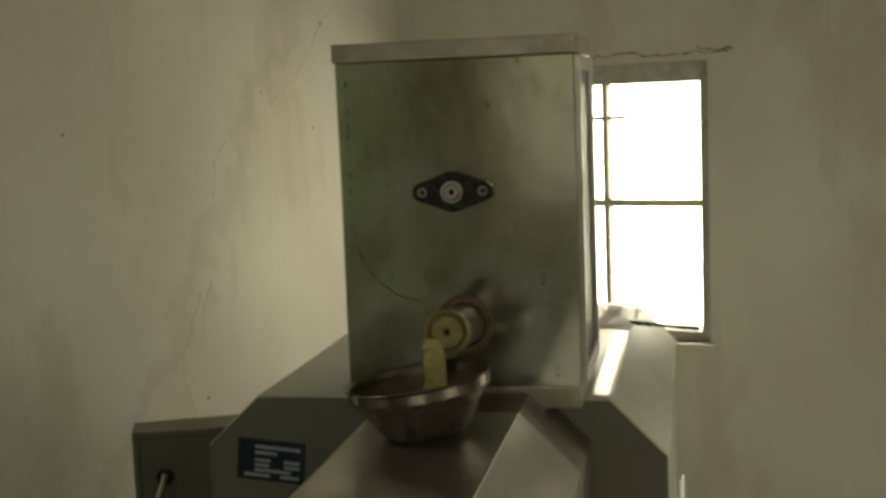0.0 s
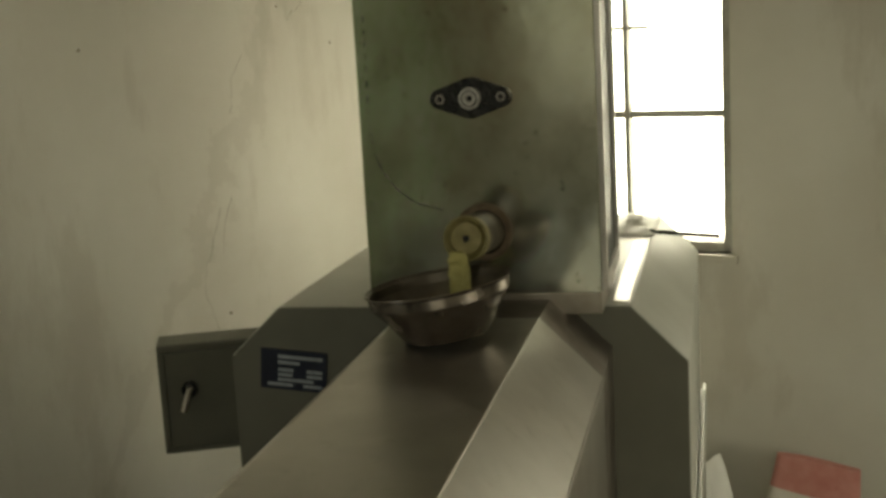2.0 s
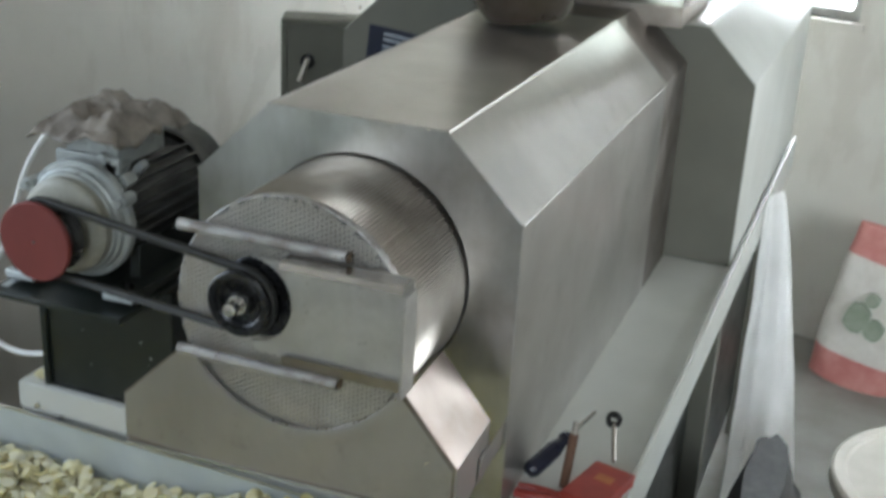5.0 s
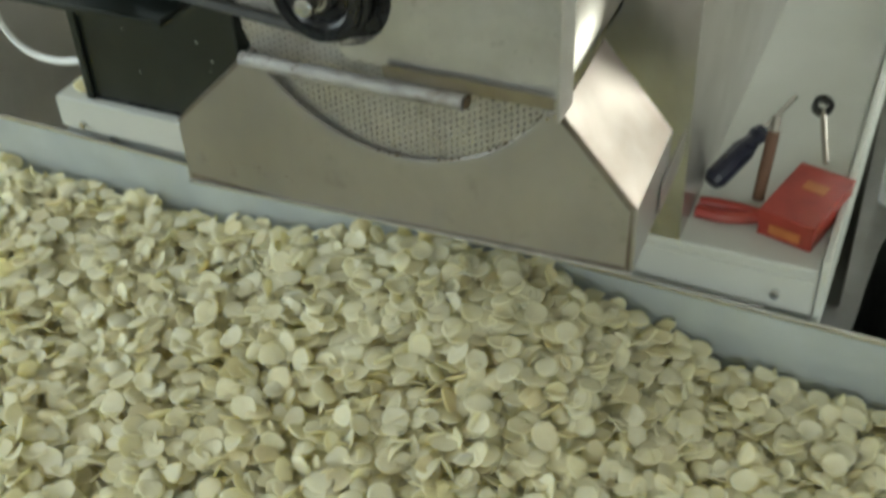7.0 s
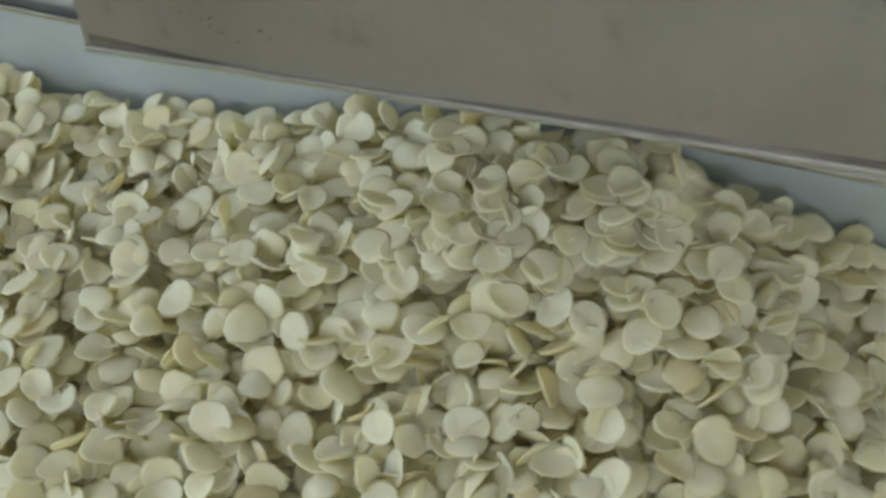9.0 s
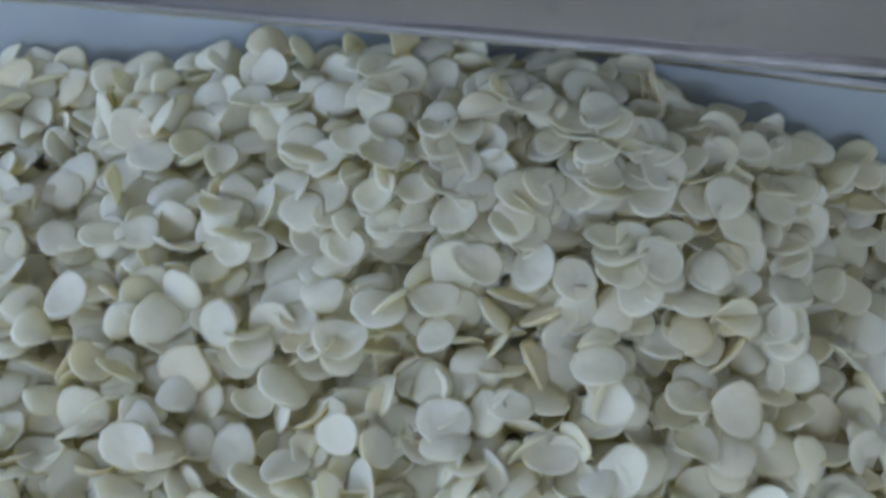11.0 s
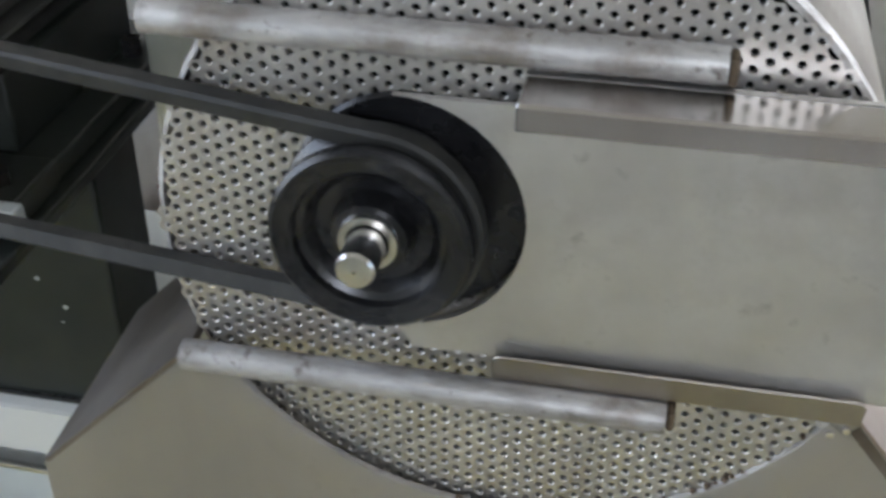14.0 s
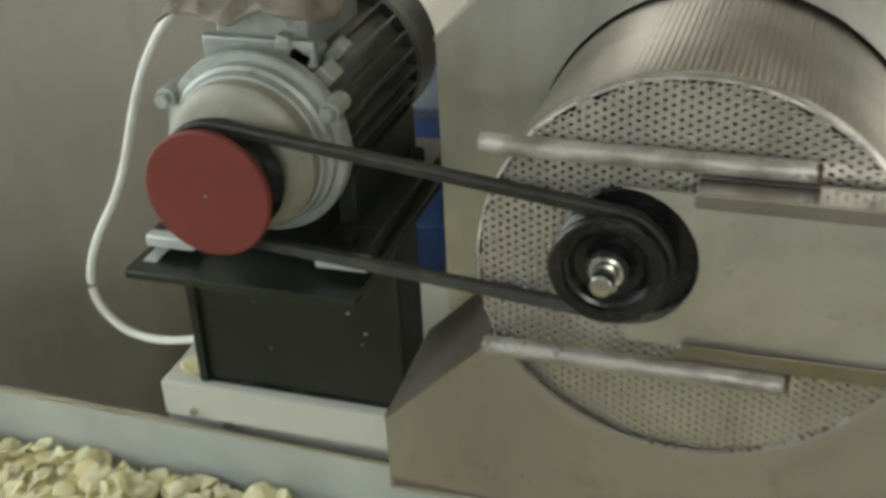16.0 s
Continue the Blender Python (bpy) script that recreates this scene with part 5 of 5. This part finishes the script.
# ---- small things on the deck ----
def build_screwdriver():
    t = thing("screwdriver", (0.232, 0.115, 0.885), "screwdriver with a navy plastic handle leaning on the deck", "screwdriver")
    a, b = Vector((0.226, 0.085, 0.886)), Vector((0.262, 0.155, 0.918))
    d = (b - a).normalized()
    bm = bmesh.new()
    lathe(bm, a, d, [(0.0006, 0), (0.009, 0.001), (0.0125, 0.008), (0.0125, 0.05), (0.010, 0.060), (0.0085, 0.066), (0.0105, 0.074), (0.008, 0.082), (0.0005, 0.083)], 12)
    part("handle", bm, navy_plastic, t, "navy fluted handle")
    cylpart("blade", a + d * 0.082, a + d * 0.135, 0.0032, bright_steel, t, "steel blade", 12)


def build_pliers():
    t = thing("pliers", (0.25, 0.06, DECK), "red-handled pliers lying on the deck", "pliers")
    for dy, mat in ((0.0, red_plastic), (0.014, red_plastic)):
        bm = tube_curve("handle", [(0.222, 0.045 + dy, DECK + 0.007), (0.25, 0.042 + dy * 1.5, DECK + 0.007), (0.282, 0.055 + dy * 0.3, DECK + 0.007)], 0.0065, mat)
        part("handle", bm, mat, t, "red dipped handle")
    boxpart("jaw", (0.280, 0.305, 0.050, 0.066, DECK + 0.001, DECK + 0.013), black_iron, t, "dark jaw", 0.003)


def build_brush():
    t = thing("wooden_handle", (0.273, 0.10, DECK), "thin brown wooden handle standing on end", "tool")
    cylpart("grip", (0.274, 0.092, DECK + 0.001), (0.277, 0.112, DECK + 0.072), 0.0062, brown_wood, t, "brown wooden grip", 14, 0.001)
    cylpart("ferrule", (0.277, 0.1122, DECK + 0.0725), (0.2775, 0.117, DECK + 0.088), 0.0045, drum_steel, t, "steel ferrule", 12)


def build_spanner():
    t = thing("spanner", (0.315, 0.16, DECK), "small dull steel spanner leaning on the red packet", "spanner")
    cylpart("stem", (0.330, 0.128, DECK + 0.036), (0.313, 0.185, DECK + 0.062), 0.003, drum_steel, t, "", 10)
    bm = bmesh.new()
    lathe(bm, (0.312, 0.189, DECK + 0.063), (0.2, -0.5, 1), [(0.011, -0.004), (0.011, 0.004), (0.0055, 0.004), (0.0055, -0.004)], 20, True)
    part("ring", bm, black_iron, t, "dark ring end")


def build_red_box():
    t = thing("red_box", (0.325, 0.08, DECK), "closed red cardboard packet with a yellow print", "box")
    rot = Matrix.Translation((0.322, 0.075, 0)) @ Matrix.Rotation(radians(-14), 4, "Z")

    def b(name, dims, mat, label=""):
        bm = bmesh.new()
        box(bm, *dims)
        soften(bm, 0.001)
        bmesh.ops.transform(bm, matrix=rot, verts=bm.verts)
        return part(name, bm, mat, t, label)

    b("body", (-0.028, 0.028, -0.045, 0.05, DECK + 0.0005, DECK + 0.024), red_plastic)
    b("lid", (-0.029, 0.029, -0.046, 0.051, DECK + 0.0245, DECK + 0.030), red_plastic, "creased red lid")
    b("print", (-0.010, 0.014, 0.008, 0.024, DECK + 0.0302, DECK + 0.0307), yellow_print, "faded yellow print")
    b("print", (-0.016, 0.016, -0.0465, -0.0452, DECK + 0.006, DECK + 0.017), yellow_print, "yellow print")


build_screwdriver()
build_pliers()
build_brush()
build_spanner()
build_red_box()


# ---- things on the floor to the right ----
def build_sack():
    t = thing("grain_sack", (0.59, 2.42, 0.0), "white woven sack with a red top and green print", "sack")
    rng = random.Random(4)
    yaw = Matrix.Translation((0.612, 2.46, 0.0)) @ Matrix.Rotation(radians(-14), 4, "Z") @ Matrix.Rotation(radians(7), 4, "Y")
    nz, na = 26, 32

    def ring(k):
        z = 0.52 * k
        w = 0.135 * (1 - 0.14 * k) * (1 + 0.10 * math.sin(k * 3.1))
        d = 0.06 * (1 - 0.75 * k ** 2.2) + 0.004
        out = []
        for j in range(na):
            an = 2 * math.pi * j / na
            c, s = math.cos(an), math.sin(an)
            x = w * math.copysign(abs(c) ** 0.55, c)
            y = d * math.copysign(abs(s) ** 0.8, s)
            p = Vector((x * 14, y * 14, z * 9))
            out.append(Vector((x + 0.006 * noise.noise(p), y + 0.008 * noise.noise(p + Vector((5, 5, 5))), z)))
        return out

    rows = [ring(i / nz) for i in range(nz + 1)]
    for name, a, b, mat, label in (("lower_part", 0, 5, sack_red, "faded red bottom"), ("middle_part", 5, 21, sack_white, "pale printed middle"), ("upper_part", 21, nz, sack_red, "red top")):
        bm = bmesh.new()
        g = [[bm.verts.new(p) for p in rows[i]] for i in range(a, b + 1)]
        for r0, r1 in zip(g, g[1:]):
            for j in range(na):
                bm.faces.new((r0[j], r0[(j + 1) % na], r1[(j + 1) % na], r1[j]))
        if a == 0:
            bm.faces.new(g[0][::-1])
        if b == nz:
            bm.faces.new(g[-1])
        bmesh.ops.transform(bm, matrix=yaw, verts=bm.verts)
        part(name, bm, mat, t, label)
    bm = bmesh.new()
    for cx, cz, rx, rz in ((-0.03, 0.24, 0.038, 0.05), (0.03, 0.22, 0.03, 0.035), (0.0, 0.31, 0.022, 0.022)):
        vs = [bm.verts.new((cx + rx * math.cos(i * 0.5236) * (1 + 0.15 * math.sin(i * 2.0)), -0.072, cz + rz * math.sin(i * 0.5236))) for i in range(12)]
        bm.faces.new(vs)
        ex = bmesh.ops.extrude_face_region(bm, geom=[f for f in bm.faces if vs[0] in f.verts])
        bmesh.ops.translate(bm, verts=[v for v in ex["geom"] if isinstance(v, bmesh.types.BMVert)], vec=(0, 0.02, 0))
    bmesh.ops.transform(bm, matrix=yaw, verts=bm.verts)
    part("print", bm, sack_green, t, "green leaf print", False)


build_sack()


def sheet_material():
    m, n, l, b = material("milky_plastic_sheet", 0.45)
    col = ramp(n, l, noise_node(n, l, 9.0, 5.0), [(0.35, (0.74, 0.73, 0.70)), (0.7, (0.84, 0.83, 0.81))])
    l.new(col, b.inputs["Base Color"])
    tr = n.new("ShaderNodeBsdfTranslucent")
    l.new(col, tr.inputs["Color"])
    mix = n.new("ShaderNodeMixShader")
    mix.inputs[0].default_value = 0.5
    l.new(b.outputs[0], mix.inputs[1])
    l.new(tr.outputs[0], mix.inputs[2])
    l.new(mix.outputs[0], n["Material Output"].inputs["Surface"])
    bump(n, l, b, noise_node(n, l, 60.0, 4.0), 0.2, 0.002)
    return m


def build_sheet():
    """A milky plastic sheet that hangs beside the base down to the floor."""
    bm = bmesh.new()
    n, m = 34, 18
    g = []
    for i in range(n + 1):
        k = i / n
        z = 0.912 - 0.908 * k
        row = []
        for j in range(m + 1):
            s = j / m
            x = 0.3655 + s * (0.030 + 0.155 * k ** 0.8) + 0.004 * noise.noise(Vector((s * 3, k * 5, 0)))
            y = 1.36 + 0.06 * s + 0.016 * math.sin(s * 11 + k * 2.5) * (0.2 + k)
            row.append(bm.verts.new((x, y, z)))
        g.append(row)
    for i in range(n):
        for j in range(m):
            bm.faces.new((g[i][j], g[i + 1][j], g[i + 1][j + 1], g[i][j + 1]))
    single("plastic_sheet", bm, sheet_material(), "milky white plastic sheet hanging beside the machine base", "sheet")


build_sheet()


def build_dark_gap_bag():
    # added dark heap that stands in for shade and clutter right of the deck
    t = thing("dark_gap_bag", (0.50, 0.58, 0.0), "dark bag-shaped heap added for the shaded gap and clutter beside the base", "bag")
    bm = bmesh.new()
    rings, seg = [], 36
    for i in range(22):
        k = i / 21
        r = 0.20 * math.sin(min(1.0, 0.35 + k * 1.3) * math.pi * 0.5) * (1 - 0.72 * max(0.0, k - 0.45) / 0.55)
        ring = []
        for j in range(seg):
            an = 2 * math.pi * j / seg
            p = Vector((math.cos(an) * 2.2, math.sin(an) * 2.2, k * 7))
            q = r * (1 + 0.22 * noise.noise(p) + 0.10 * noise.noise(p * 2.7))
            ring.append(bm.verts.new((0.50 + 0.60 * q * math.cos(an), 0.58 + 2.6 * q * math.sin(an), 0.68 * k)))
        rings.append(ring)
    for a, b in zip(rings, rings[1:]):
        for j in range(seg):
            bm.faces.new((a[j], a[(j + 1) % seg], b[(j + 1) % seg], b[j]))
    bm.faces.new(rings[0][::-1])
    bm.faces.new(rings[-1])
    part("bag_skin", bm, rubber, t, "crumpled dark surface")


def build_packet():
    bm = bmesh.new()
    n = 16
    g = []
    for i in range(n + 1):
        row = []
        for j in range(n + 1):
            u, v = i / n, j / n
            p = Vector((u * 5, v * 5, 3))
            e = min(u, 1 - u, v, 1 - v)
            row.append(bm.verts.new((0.09 + 0.17 * u, 1.66 + 0.24 * v, 1.3335 + min(e * 4, 1) * (0.016 + 0.014 * noise.noise(p) + 0.006 * noise.noise(p * 2.5)))))
        g.append(row)
    for i in range(n):
        for j in range(n):
            bm.faces.new((g[i][j], g[i + 1][j], g[i + 1][j + 1], g[i][j + 1]))
    ob = single("plastic_packet", bm, white_sheet, "crumpled white plastic packet lying on the housing", "packet")
    mod = ob.modifiers.new("thick", "SOLIDIFY")
    mod.thickness = 0.0015


def build_rod():
    bm = bmesh.new()
    cyl(bm, (0.10, 1.765, 1.3365), (0.40, 1.625, 1.3365), 0.005, 12)
    single("iron_rod", bm, black_iron, "dark iron rod lying across the housing", "rod")


build_dark_gap_bag()
build_packet()
build_rod()


def build_drum_bin():
    t = thing("plastic_drum", (0.86, 1.02, 0.0), "beige plastic drum with a flat round lid on the floor", "drum")
    bm = bmesh.new()
    lathe(bm, (0.86, 1.02, 0.0), (0, 0, 1), [(0.0006, 0.001), (0.22, 0.001), (0.235, 0.02), (0.245, 0.25), (0.24, 0.46), (0.0006, 0.46)], 48)
    part("body", bm, lid_beige, t)
    bm = bmesh.new()
    lathe(bm, (0.86, 1.02, 0.461), (0, 0, 1), [(0.0006, 0.0), (0.258, 0.0), (0.262, 0.006), (0.262, 0.03), (0.255, 0.036), (0.235, 0.036), (0.228, 0.03), (0.0006, 0.032)], 56)
    part("lid", bm, lid_beige, t, "flat round lid")


build_drum_bin()


# ---- what moves ----
def motions():
    spin = [(i * 0.1, i * 70.0) for i in range(161)]
    walk(drum_pulley, [(t, pose(*PUL, 0, a, 0)) for t, a in spin])
    walk(motor_pulley, [(t, pose(*MOT, 0, a * 0.9, 0)) for t, a in spin])
    # the batter swings from side to side as the feeder turns
    wave = [-1.0, -0.7, 0.1, 0.7, 0.8, 0.9, 0.9, 0.7, 0.1, 0.4, 0.0, 0.7, 0.9, 0.3, -0.4, -0.6, -0.2, 0.3]
    rows_a, rows_b = [], []
    for i in range(161):
        t = i * 0.1
        w = wave[i % len(wave)] if (i // len(wave)) % 2 == 0 else wave[-1 - i % len(wave)]
        xa = 0.016 + 0.019 * w
        za = 1.498 - math.sqrt(max(0.0, 0.036 ** 2 - (0.019 * w) ** 2)) + 0.012
        xb = 0.016 - 0.023 * math.cos(i * 1.3)
        zb = 1.498 - math.sqrt(max(0.0, 0.036 ** 2 - (0.023 * math.cos(i * 1.3)) ** 2)) + 0.018 + 0.008 * math.sin(i * 0.9)
        rows_a.append((t, pose(xa, 0.744, za, 8, 0, 6 * w)))
        rows_b.append((t, pose(xb, 0.746, zb, 6, 0, -5 * w)))
    walk(strand_a, rows_a)
    walk(strand_b, rows_b)
    # chips that drop from the hood on to the heap
    rng = random.Random(21)
    for i in range(150):
        ob = build_loose_chip(i)
        start = 0.3 + i * 0.1 + rng.uniform(-0.1, 0.1)
        x, y = min(0.18, max(-0.17, rng.gauss(0.06, 0.09))), rng.uniform(-0.165, -0.05)
        z1 = heap(x, y - 0.02) + rng.uniform(0.010, 0.016)
        a, b = rng.uniform(-60, 60), rng.uniform(0, 360)
        rest = pose(x, y - 0.02, z1, a * 0.4, 10, b)
        held = pose(x, y, 1.03, a, 20, b)
        rows = [(0.0, held), (start, held)]
        for k in (0.25, 0.5, 0.75):
            rows.append((start + 0.22 * k, pose(x, y - 0.02 * k, 1.03 + (z1 - 1.03) * k * k, a * (1 - k) + 40 * k, 20 + 60 * k, b + 70 * k)))
        rows += [(start + 0.22, rest), (16.0, rest)]
        walk(ob, rows)


motions()
